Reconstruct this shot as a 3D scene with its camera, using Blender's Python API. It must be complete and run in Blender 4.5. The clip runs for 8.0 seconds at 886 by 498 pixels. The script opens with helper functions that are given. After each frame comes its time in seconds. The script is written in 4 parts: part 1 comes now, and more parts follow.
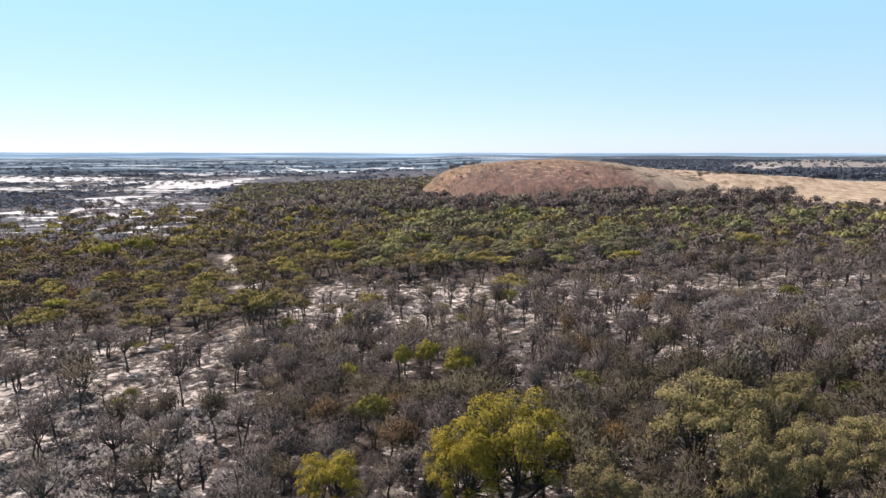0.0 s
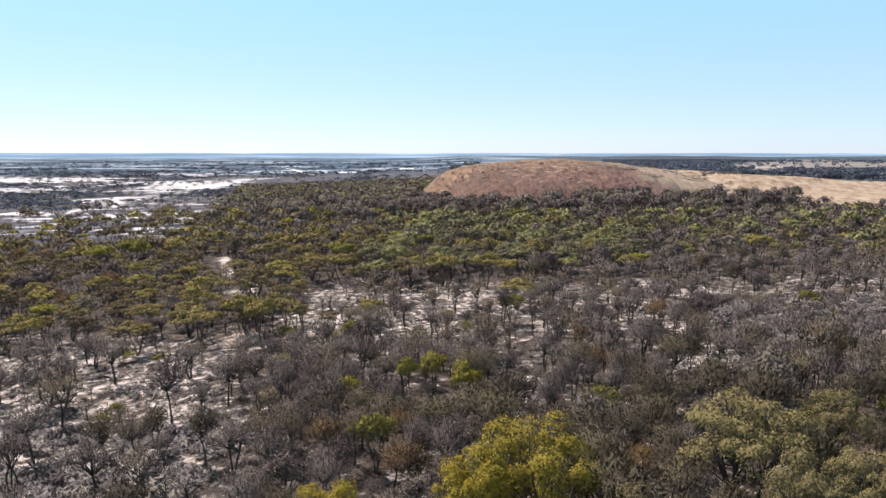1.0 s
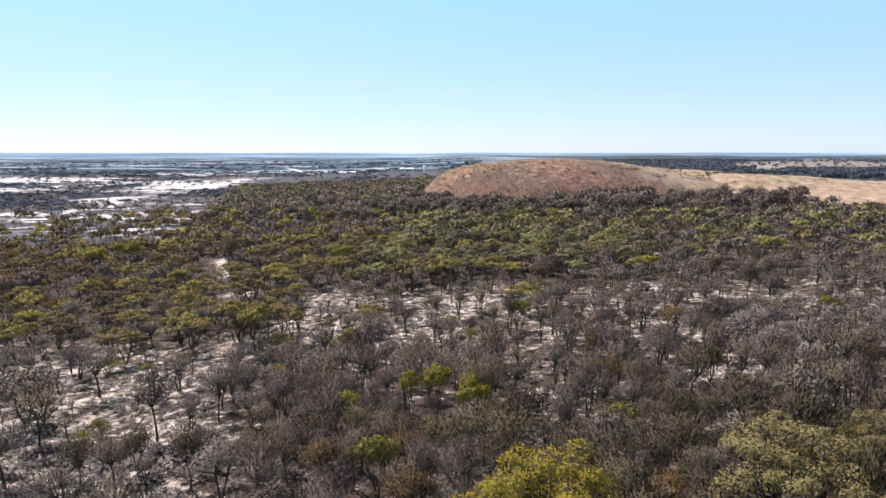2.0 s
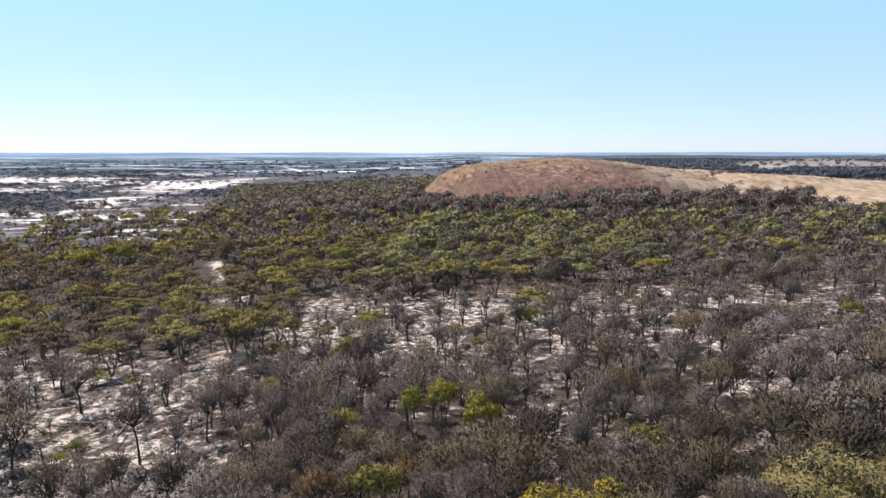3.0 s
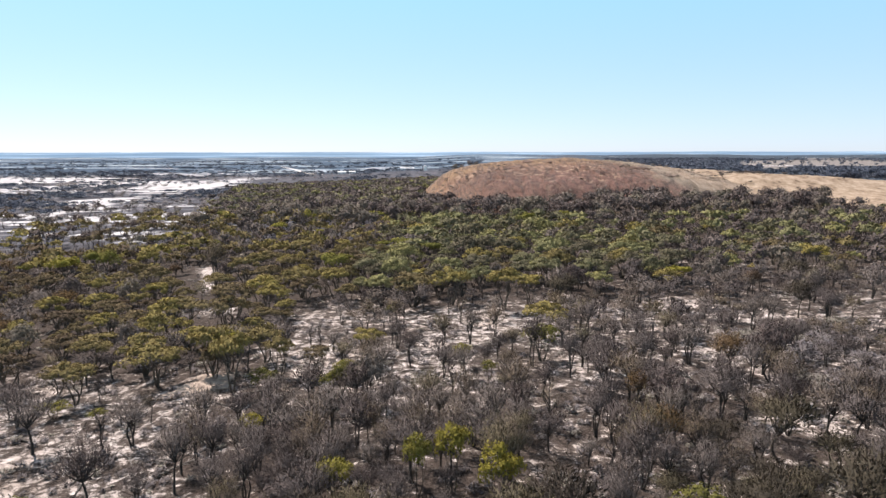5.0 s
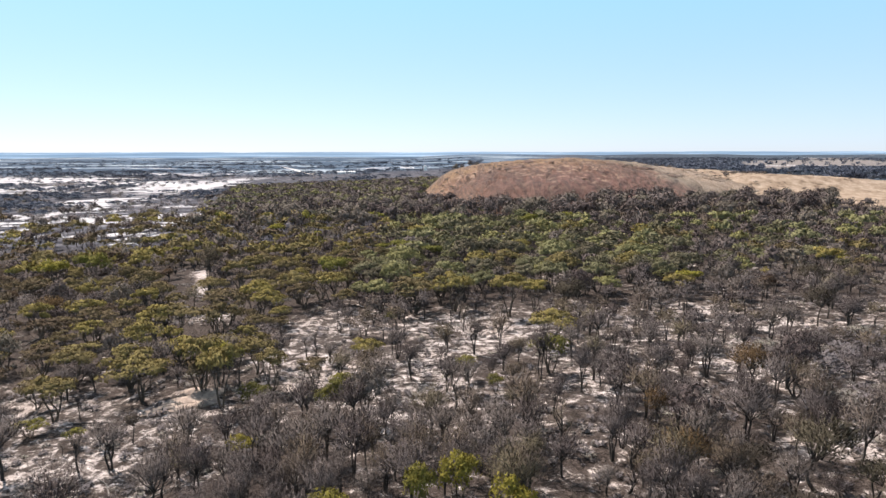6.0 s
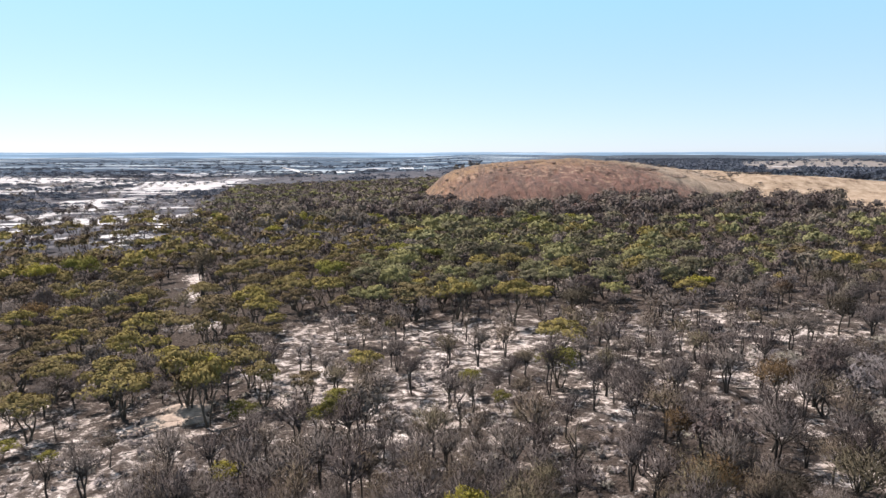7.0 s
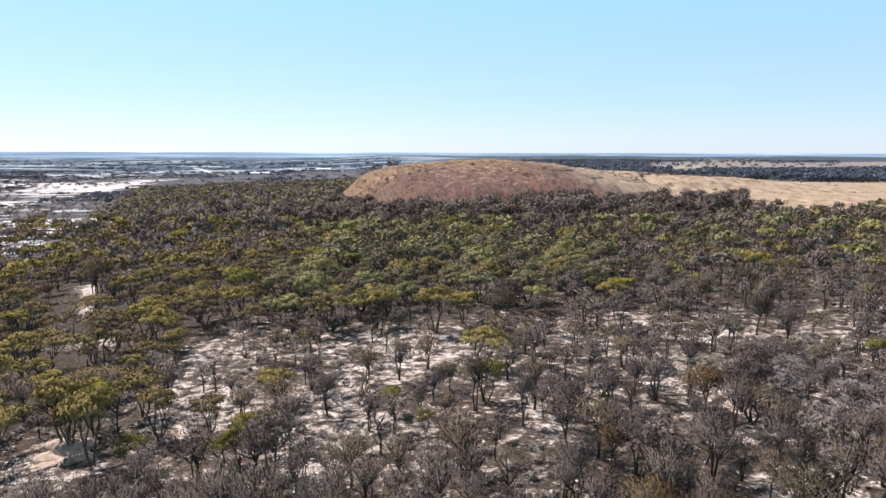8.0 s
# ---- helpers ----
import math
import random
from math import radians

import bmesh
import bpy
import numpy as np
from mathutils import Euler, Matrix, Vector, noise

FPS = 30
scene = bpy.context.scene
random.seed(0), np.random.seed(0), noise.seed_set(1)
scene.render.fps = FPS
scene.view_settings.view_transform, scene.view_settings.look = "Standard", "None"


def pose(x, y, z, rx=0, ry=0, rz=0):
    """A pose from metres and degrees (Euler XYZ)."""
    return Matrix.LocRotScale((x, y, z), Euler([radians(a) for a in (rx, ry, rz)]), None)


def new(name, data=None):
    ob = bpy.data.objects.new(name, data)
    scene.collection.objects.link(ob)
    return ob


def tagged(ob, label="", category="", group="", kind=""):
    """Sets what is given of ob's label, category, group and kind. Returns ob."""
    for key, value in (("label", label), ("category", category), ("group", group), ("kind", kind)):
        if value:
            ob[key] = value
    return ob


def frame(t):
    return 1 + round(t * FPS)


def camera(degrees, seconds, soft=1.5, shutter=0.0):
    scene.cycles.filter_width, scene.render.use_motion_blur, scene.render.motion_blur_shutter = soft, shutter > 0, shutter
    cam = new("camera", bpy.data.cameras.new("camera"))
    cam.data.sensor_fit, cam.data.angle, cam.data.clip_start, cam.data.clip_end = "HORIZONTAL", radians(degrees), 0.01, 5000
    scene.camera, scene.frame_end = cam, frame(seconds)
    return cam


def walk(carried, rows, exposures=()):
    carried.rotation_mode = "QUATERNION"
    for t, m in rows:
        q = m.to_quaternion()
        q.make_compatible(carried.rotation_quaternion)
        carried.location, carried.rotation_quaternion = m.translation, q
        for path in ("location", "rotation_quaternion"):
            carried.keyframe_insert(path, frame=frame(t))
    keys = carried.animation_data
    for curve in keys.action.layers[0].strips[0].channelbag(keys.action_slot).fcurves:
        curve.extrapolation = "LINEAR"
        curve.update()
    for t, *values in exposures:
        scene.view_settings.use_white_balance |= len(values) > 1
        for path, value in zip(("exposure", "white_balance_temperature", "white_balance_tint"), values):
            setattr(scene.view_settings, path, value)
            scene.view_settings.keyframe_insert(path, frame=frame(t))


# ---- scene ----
cam = camera(66.9, 8.0)
METRES, EYE, TILT, LEAN, TURN = 47.1, 30.0, -0.72, -1.8, 0.0
ROWS = [
    (0.0, 0.0, 0.0, 0.0, -0.23, -7.45, 1.74),
    (0.5, -0.0094, 0.06, -0.0005, -0.24, -7.43, 1.76),
    (1.0, -0.0171, 0.1195, -0.0014, -0.24, -7.42, 1.77),
    (1.5, -0.0239, 0.1797, -0.0028, -0.25, -7.43, 1.78),
    (3.0, -0.0414, 0.3644, -0.0023, -0.25, -7.48, 1.83),
    (3.5, -0.0467, 0.4273, -0.0007, -0.24, -7.49, 1.84),
    (4.0, -0.0506, 0.4905, 0.0015, -0.22, -7.51, 1.86),
    (4.5, -0.055, 0.5533, 0.0024, -0.23, -7.51, 1.86),
    (6.0, -0.0672, 0.7377, 0.0054, -0.25, -7.52, 1.88),
    (6.5, -0.0713, 0.7996, 0.0067, -0.27, -7.5, 1.85),
    (7.0, -0.0749, 0.8631, 0.0076, -0.28, -7.49, 1.82),
    (7.3, -0.0765, 0.902, 0.0077, -0.28, -7.48, 1.82),
    (7.5, -0.0766, 0.9286, 0.0077, -0.46, -7.47, 1.81),
    (7.6, -0.0755, 0.942, 0.0078, -0.75, -7.5, 1.8),
    (7.7, -0.074, 0.9554, 0.0079, -1.28, -7.53, 1.79),
    (7.8, -0.072, 0.9688, 0.008, -2.42, -7.57, 1.77),
    (7.9, -0.07, 0.9822, 0.0081, -4.36, -7.62, 1.75),
    (8.0, -0.0674, 0.9956, 0.0082, -7.2, -7.67, 1.72),
]
walk(cam, [(t, pose(0, 0, EYE, TILT, LEAN, TURN) @ pose(METRES * x, METRES * y, METRES * z, 90 + pitch, roll, yaw)) for t, x, y, z, yaw, pitch, roll in ROWS],
     exposures=[(0.0, 1.06, 6500.0, 15.0)])

# ------------------------------------------------------------ sky and sun
SUN_AZ, SUN_EL = radians(-42), radians(50)      # azimuth from +y towards +x
world = bpy.data.worlds.new("sky")
scene.world = world
world.use_nodes = True
wn = world.node_tree
sky = wn.nodes.new("ShaderNodeTexSky")
sky.sky_type = "NISHITA"
sky.sun_disc = False
sky.sun_elevation, sky.sun_rotation = SUN_EL, SUN_AZ
sky.air_density, sky.dust_density, sky.ozone_density = 0.7, 0.2, 1.2
wn.nodes["Background"].inputs["Strength"].default_value = 0.077
tone = wn.nodes.new("ShaderNodeMix")          # thin bright summer haze, milkier towards the horizon
tone.data_type, tone.blend_type = "RGBA", "MIX"
tone.inputs[0].default_value = 0.6
way = wn.nodes.new("ShaderNodeTexCoord")
split = wn.nodes.new("ShaderNodeSeparateXYZ")
wn.links.new(way.outputs["Generated"], split.inputs[0])
haze = wn.nodes.new("ShaderNodeValToRGB")
haze.color_ramp.elements.new(0.5)
for spot, (at, colour) in zip(haze.color_ramp.elements, ((0.0, (0.365, 0.47, 0.62)), (0.22, (0.285, 0.59, 0.69)), (0.65, (0.45, 0.55, 0.62)))):
    spot.position, spot.color = at, (*colour, 1)
wn.links.new(split.outputs["Z"], haze.inputs["Fac"])
level = wn.nodes.new("ShaderNodeVectorMath")
level.operation = "SCALE"
level.inputs["Scale"].default_value = 10.0
wn.links.new(haze.outputs["Color"], level.inputs[0])
wn.links.new(level.outputs[0], tone.inputs[7])
wn.links.new(sky.outputs[0], tone.inputs[6])
wn.links.new(tone.outputs[2], wn.nodes["Background"].inputs["Color"])
lamp = bpy.data.lights.new("sun", "SUN")
lamp.energy, lamp.angle, lamp.color = 5.6, radians(0.6), (1.0, 0.9, 0.79)
sun = new("sun", lamp)
sun_dir = Vector((math.sin(SUN_AZ) * math.cos(SUN_EL), math.cos(SUN_AZ) * math.cos(SUN_EL), math.sin(SUN_EL)))
sun.rotation_euler = sun_dir.to_track_quat("Z", "Y").to_euler()


# ------------------------------------------------------------ materials
def material(name):
    m = bpy.data.materials.new(name)
    m.use_nodes = True
    return m, m.node_tree, m.node_tree.nodes["Principled BSDF"]


def node(tree, kind, **values):
    n = tree.nodes.new(kind)
    for k, v in values.items():
        n.inputs[k].default_value = v
    return n


def position(tree, scale=(1, 1, 1)):
    g = tree.nodes.new("ShaderNodeNewGeometry")
    m = tree.nodes.new("ShaderNodeMapping")
    m.inputs["Scale"].default_value = scale
    tree.links.new(g.outputs["Position"], m.inputs["Vector"])
    return m.outputs["Vector"]


def noise_tex(tree, vec, scale, detail=4.0, rough=0.6, distortion=0.0):
    n = node(tree, "ShaderNodeTexNoise", Scale=scale, Detail=detail, Roughness=rough, Distortion=distortion)
    tree.links.new(vec, n.inputs["Vector"])
    return n.outputs["Fac"]


def ramp(tree, fac, stops):
    r = tree.nodes.new("ShaderNodeValToRGB")
    while len(r.color_ramp.elements) < len(stops):
        r.color_ramp.elements.new(0.5)
    for e, (p, c) in zip(r.color_ramp.elements, stops):
        e.position = p
        e.color = (*c, 1) if len(c) == 3 else (c[0], c[0], c[0], 1)
    tree.links.new(fac, r.inputs["Fac"])
    return r.outputs["Color"]


def mix(tree, fac, a, b, blend="MIX"):
    m = tree.nodes.new("ShaderNodeMix")
    m.data_type, m.blend_type = "RGBA", blend
    for socket, value in ((m.inputs[0], fac), (m.inputs[6], a), (m.inputs[7], b)):
        if isinstance(value, bpy.types.NodeSocket):
            tree.links.new(value, socket)
        elif isinstance(value, tuple):
            socket.default_value = (*value, 1)
        else:
            socket.default_value = value
    return m.outputs[2]


def math_node(tree, op, a, b=0.0, clamp=False):
    m = tree.nodes.new("ShaderNodeMath")
    m.operation, m.use_clamp = op, clamp
    for socket, value in ((m.inputs[0], a), (m.inputs[1], b)):
        if isinstance(value, bpy.types.NodeSocket):
            tree.links.new(value, socket)
        else:
            socket.default_value = value
    return m.outputs[0]


def attribute(tree, name):
    a = tree.nodes.new("ShaderNodeAttribute")
    a.attribute_name = name
    return a.outputs["Fac"]


def bump(tree, bsdf, height, strength, distance):
    b = node(tree, "ShaderNodeBump", Strength=strength, Distance=distance)
    tree.links.new(height, b.inputs["Height"])
    tree.links.new(b.outputs[0], bsdf.inputs["Normal"])


def foliage(name, stops, translucent=0.3, per_tree=True, rough=0.85):
    """Leaves or twigs; the tone differs from tree to tree and, finely, from clump to clump."""
    m, tree, bsdf = material(name)
    if per_tree:
        info = tree.nodes.new("ShaderNodeObjectInfo")
        tone = info.outputs["Random"]
    else:
        tone = attribute(tree, "tint")
    vec = position(tree)
    fine = noise_tex(tree, vec, 1.3, 2)
    tone = math_node(tree, "ADD", tone, math_node(tree, "MULTIPLY", math_node(tree, "SUBTRACT", fine, 0.5), 0.55), True)
    colour = ramp(tree, tone, stops)
    leaf = noise_tex(tree, vec, 3.2, 2)
    colour = mix(tree, 1.0, colour, ramp(tree, leaf, [(0.25, (0.8,)), (0.75, (1.18,))]), "MULTIPLY")
    tree.links.new(colour, bsdf.inputs["Base Color"])
    bsdf.inputs["Roughness"].default_value = rough
    bsdf.inputs["Specular IOR Level"].default_value = 0.04
    glow = tree.nodes.new("ShaderNodeBsdfTranslucent")
    tree.links.new(colour, glow.inputs["Color"])
    both = tree.nodes.new("ShaderNodeMixShader")
    both.inputs[0].default_value = translucent
    tree.links.new(bsdf.outputs[0], both.inputs[1])
    tree.links.new(glow.outputs[0], both.inputs[2])
    tree.links.new(both.outputs[0], tree.nodes["Material Output"].inputs["Surface"])
    return m


def bark(name, dark, pale):
    m, tree, bsdf = material(name)
    vec = position(tree, (1, 1, 0.25))
    n = noise_tex(tree, vec, 6.0, 4, 0.7)
    tree.links.new(ramp(tree, n, [(0.3, dark), (0.75, pale)]), bsdf.inputs["Base Color"])
    bsdf.inputs["Roughness"].default_value = 0.9
    bump(tree, bsdf, n, 0.6, 0.02)
    return m


TONES = {
    "mallee": [(0.0, (0.073, 0.055, 0.039)), (0.35, (0.112, 0.091, 0.047)), (0.7, (0.147, 0.122, 0.048)), (1.0, (0.178, 0.149, 0.048))],
    "lime": [(0.0, (0.1, 0.1, 0.029)), (0.5, (0.138, 0.134, 0.032)), (1.0, (0.18, 0.164, 0.034))],
    "sage": [(0.0, (0.08, 0.071, 0.053)), (0.4, (0.111, 0.107, 0.064)), (0.75, (0.143, 0.142, 0.071)), (1.0, (0.177, 0.167, 0.072))],
    "grey": [(0.0, (0.05, 0.042, 0.042)), (0.3, (0.082, 0.072, 0.072)), (0.62, (0.106, 0.094, 0.089)), (0.84, (0.088, 0.07, 0.055)), (1.0, (0.096, 0.086, 0.058))],
    "dark": [(0.0, (0.066, 0.053, 0.052)), (0.6, (0.103, 0.088, 0.084)), (1.0, (0.133, 0.119, 0.095))],
    "yellow": [(0.0, (0.082, 0.08, 0.027)), (0.5, (0.118, 0.112, 0.03)), (1.0, (0.168, 0.147, 0.03))],
    "mustard": [(0.0, (0.122, 0.103, 0.023)), (0.5, (0.18, 0.146, 0.025)), (1.0, (0.229, 0.18, 0.026))],
    "gum": [(0.0, (0.102, 0.086, 0.046)), (0.5, (0.133, 0.115, 0.058)), (1.0, (0.171, 0.145, 0.066))],
    "olive": [(0.0, (0.036, 0.031, 0.027)), (0.5, (0.053, 0.047, 0.036)), (1.0, (0.074, 0.066, 0.044))],
    "orange": [(0.0, (0.055, 0.04, 0.03)), (0.6, (0.082, 0.056, 0.032)), (1.0, (0.1, 0.068, 0.03))],
    # far tree belts: blue distance haze mixed into the leaf colour
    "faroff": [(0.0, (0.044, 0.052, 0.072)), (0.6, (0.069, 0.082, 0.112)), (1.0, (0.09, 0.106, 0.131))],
    "shrub": [(0.0, (0.074, 0.066, 0.067)), (0.6, (0.141, 0.13, 0.136)), (1.0, (0.164, 0.154, 0.131))],
}
LEAF = {k: foliage("leaves_" + k, v, 0.12 if k in ("grey", "shrub", "dark", "mallee", "sage") else 0.2) for k, v in TONES.items()}
LEAF_FAR = {k: foliage("far_leaves_" + k, v, 0.12 if k in ("grey", "shrub", "dark", "mallee", "sage") else 0.2, False) for k, v in TONES.items()}
BARK = bark("charred_bark", (0.012, 0.011, 0.01), (0.05, 0.042, 0.036))
BARK_BROWN = bark("brown_bark", (0.03, 0.024, 0.019), (0.11, 0.09, 0.07))
WOOD_GREY = bark("weathered_wood", (0.05, 0.045, 0.04), (0.2, 0.18, 0.165))


def ground_material():
    m, tree, bsdf = material("sandy_ground")
    vec = position(tree)
    big = noise_tex(tree, vec, 0.09, 5, 0.6)
    mid = noise_tex(tree, vec, 0.5, 6, 0.7, 0.5)
    spots = noise_tex(tree, vec, 1.9, 5, 0.75, 0.3)
    fine = noise_tex(tree, vec, 7.0, 4, 0.75)
    sand = ramp(tree, noise_tex(tree, vec, 0.8, 5, 0.65), [(0.32, (0.16, 0.14, 0.133)), (0.48, (0.3, 0.27, 0.258)), (0.66, (0.47, 0.432, 0.415))])
    sand = mix(tree, ramp(tree, big, [(0.45, (0.0,)), (0.75, (0.5,))]), sand, (0.257, 0.195, 0.148))
    # leaf litter, ash and charcoal lying in patches and scattered bits
    litter = ramp(tree, math_node(tree, "ADD", math_node(tree, "MULTIPLY", spots, 0.6), math_node(tree, "MULTIPLY", fine, 0.4)), [(0.4, (0.011, 0.009, 0.0085)), (0.5, (0.034, 0.027, 0.0235)), (0.62, (0.1, 0.082, 0.073))])
    cover = math_node(tree, "ADD", math_node(tree, "MULTIPLY", mid, 1.05), math_node(tree, "MULTIPLY", spots, 0.55))
    cover = math_node(tree, "ADD", cover, math_node(tree, "MULTIPLY", math_node(tree, "SUBTRACT", fine, 0.5), 0.25))
    cover = math_node(tree, "ADD", cover, math_node(tree, "MULTIPLY", attribute(tree, "litter"), 0.34))
    colour = mix(tree, ramp(tree, cover, [(0.765, (0.0,)), (0.8, (0.7,)), (0.88, (1.0,))]), sand, litter)
    # dry grass and bare granite slabs on the rise, stubble paddocks far off
    slab_noise = noise_tex(tree, position(tree, (0.9, 0.7, 1)), 0.17, 8, 0.74)
    tan = ramp(tree, slab_noise, [(0.36, (0.075, 0.055, 0.041)), (0.42, (0.17, 0.126, 0.092)), (0.52, (0.235, 0.183, 0.137)), (0.64, (0.31, 0.252, 0.196))])
    tan = mix(tree, ramp(tree, mid, [(0.62, (0.0,)), (0.72, (0.6,))]), tan, (0.09, 0.068, 0.047))
    tan = mix(tree, attribute(tree, "stubble"), tan, ramp(tree, slab_noise, [(0.38, (0.125, 0.112, 0.103)), (0.6, (0.215, 0.195, 0.182))]))
    edge = math_node(tree, "ADD", attribute(tree, "tan"), math_node(tree, "MULTIPLY", math_node(tree, "SUBTRACT", mid, 0.5), 0.5))
    colour = mix(tree, ramp(tree, edge, [(0.42, (0.0,)), (0.58, (1.0,))]), colour, tan)
    # dark scrub cover on the plain, and salt crust
    scrubby = noise_tex(tree, position(tree, (0.6, 0.5, 1)), 0.12, 8, 0.75)
    heath = ramp(tree, scrubby, [(0.36, (0.02, 0.021, 0.028)), (0.48, (0.042, 0.043, 0.053)), (0.58, (0.078, 0.078, 0.09)), (0.68, (0.18, 0.178, 0.188))])
    colour = mix(tree, attribute(tree, "heath"), colour, heath)
    # far fields and eastern woods: blue distance haze painted into their colours
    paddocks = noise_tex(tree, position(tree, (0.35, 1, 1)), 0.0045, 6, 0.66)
    hazed_cover = ramp(tree, paddocks, [(0.38, (0.022, 0.04, 0.066)), (0.54, (0.05, 0.08, 0.12)), (0.585, (0.22, 0.26, 0.295))])
    colour = mix(tree, attribute(tree, "fields"), colour, hazed_cover)
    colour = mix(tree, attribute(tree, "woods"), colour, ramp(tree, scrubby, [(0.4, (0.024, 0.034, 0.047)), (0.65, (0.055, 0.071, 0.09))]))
    streak = noise_tex(tree, position(tree, (0.42, 1, 1)), 0.05, 8, 0.72)
    salt = math_node(tree, "ADD", attribute(tree, "salt"), math_node(tree, "MULTIPLY", math_node(tree, "SUBTRACT", streak, 0.5), 3.0))
    colour = mix(tree, ramp(tree, salt, [(0.62, (0.0,)), (0.645, (1.0,))]), colour, ramp(tree, streak, [(0.3, (0.17, 0.167, 0.177)), (0.48, (0.32, 0.316, 0.327)), (0.62, (0.4, 0.396, 0.407))]))
    tree.links.new(colour, bsdf.inputs["Base Color"])
    bsdf.inputs["Roughness"].default_value = 0.95
    bsdf.inputs["Specular IOR Level"].default_value = 0.05
    bump(tree, bsdf, math_node(tree, "ADD", mid, math_node(tree, "MULTIPLY", spots, 0.6)), 0.8, 0.4)
    return m


def granite(name, warm=1.0):
    m, tree, bsdf = material(name)
    vec = position(tree)
    big = noise_tex(tree, position(tree, (1, 0.35, 1)), 0.04, 6, 0.6, 0.3)
    mid = noise_tex(tree, position(tree, (1, 0.22, 0.7)), 0.26, 7, 0.72, 0.6)
    fine = noise_tex(tree, vec, 1.6, 3, 0.7)
    colour = ramp(tree, big, [(0.34, (0.075, 0.035, 0.025)), (0.5, (0.125, 0.064, 0.042)), (0.64, (0.18, 0.102, 0.062))])
    colour = mix(tree, attribute(tree, "blush"), colour, (0.112, 0.053, 0.043))
    colour = mix(tree, ramp(tree, mid, [(0.38, (0.9,)), (0.47, (0.0,))]), colour, (0.034, 0.018, 0.015))
    colour = mix(tree, ramp(tree, mid, [(0.6, (0.0,)), (0.68, (0.6,))]), colour, (0.2, 0.122, 0.076))
    colour = mix(tree, attribute(tree, "brow"), colour, (0.195, 0.125, 0.064))
    # joints, and pale scalded patches on the brow
    crack = tree.nodes.new("ShaderNodeTexVoronoi")
    crack.feature = "DISTANCE_TO_EDGE"
    crack.inputs["Scale"].default_value = 0.02
    warp = tree.nodes.new("ShaderNodeVectorMath")
    warp.operation = "MULTIPLY_ADD"
    wobble = node(tree, "ShaderNodeTexNoise", Scale=0.08, Detail=4.0)
    tree.links.new(vec, wobble.inputs["Vector"])
    tree.links.new(wobble.outputs["Color"], warp.inputs[0])
    warp.inputs[1].default_value = (22, 22, 22)
    tree.links.new(vec, warp.inputs[2])
    tree.links.new(warp.outputs[0], crack.inputs["Vector"])
    line = ramp(tree, crack.outputs["Distance"], [(0.0, (0.55,)), (0.03, (0.0,))])
    colour = mix(tree, line, colour, (0.04, 0.022, 0.017))
    # runnels worn down the slope
    run = noise_tex(tree, position(tree, (1, 0.13, 0.3)), 0.075, 6, 0.66, 0.9)
    gully = math_node(tree, "ABSOLUTE", math_node(tree, "SUBTRACT", run, 0.5))
    colour = mix(tree, ramp(tree, gully, [(0.0, (0.85,)), (0.05, (0.0,))]), colour, (0.045, 0.027, 0.023))
    colour = mix(tree, ramp(tree, run, [(0.62, (0.0,)), (0.68, (0.5,))]), colour, (0.175, 0.112, 0.07))
    pale = math_node(tree, "MULTIPLY", attribute(tree, "scald"), ramp(tree, noise_tex(tree, vec, 0.16, 6, 0.75), [(0.52, (0.0,)), (0.6, (1.0,))]))
    colour = mix(tree, pale, colour, (0.31, 0.215, 0.15))
    # grey lichen towards the eastern shoulder and dry grass in the hollows
    colour = mix(tree, attribute(tree, "lichen"), colour, ramp(tree, mid, [(0.36, (0.068, 0.06, 0.048)), (0.5, (0.145, 0.125, 0.097)), (0.64, (0.245, 0.207, 0.158))]))
    colour = mix(tree, attribute(tree, "dry"), colour, ramp(tree, mid, [(0.36, (0.1, 0.073, 0.052)), (0.46, (0.215, 0.163, 0.118)), (0.64, (0.32, 0.258, 0.2))]))
    colour = mix(tree, 1.0, colour, ramp(tree, fine, [(0.3, (0.75,)), (0.7, (1.2,))]), "MULTIPLY")
    colour = mix(tree, 0.14, colour, (0.2, 0.155, 0.14))
    tree.links.new(colour, bsdf.inputs["Base Color"])
    bsdf.inputs["Roughness"].default_value = 0.95
    bsdf.inputs["Specular IOR Level"].default_value = 0.2
    bump(tree, bsdf, math_node(tree, "ADD", mid, math_node(tree, "MULTIPLY", fine, 0.3)), 0.9, 2.6)
    return m


def plain_material(name, a, b, scale, rough=0.7):
    m, tree, bsdf = material(name)
    n = noise_tex(tree, position(tree), scale, 4, 0.65)
    tree.links.new(ramp(tree, n, [(0.3, a), (0.7, b)]), bsdf.inputs["Base Color"])
    bsdf.inputs["Roughness"].default_value = rough
    bump(tree, bsdf, n, 0.3, 0.02)
    return m


GROUND = ground_material()
GRANITE = granite("pink_granite")
SLAB = plain_material("brown_rock", (0.15, 0.113, 0.09), (0.36, 0.288, 0.235), 1.2, 0.9)
ROAD = plain_material("pale_gravel", (0.48, 0.44, 0.41), (0.62, 0.58, 0.54), 0.5, 0.95)
WHITE = plain_material("white_sheeting", (0.7, 0.7, 0.7), (0.82, 0.82, 0.82), 0.3, 0.5)
TIN = plain_material("grey_roofing", (0.45, 0.46, 0.48), (0.6, 0.6, 0.62), 0.4, 0.45)


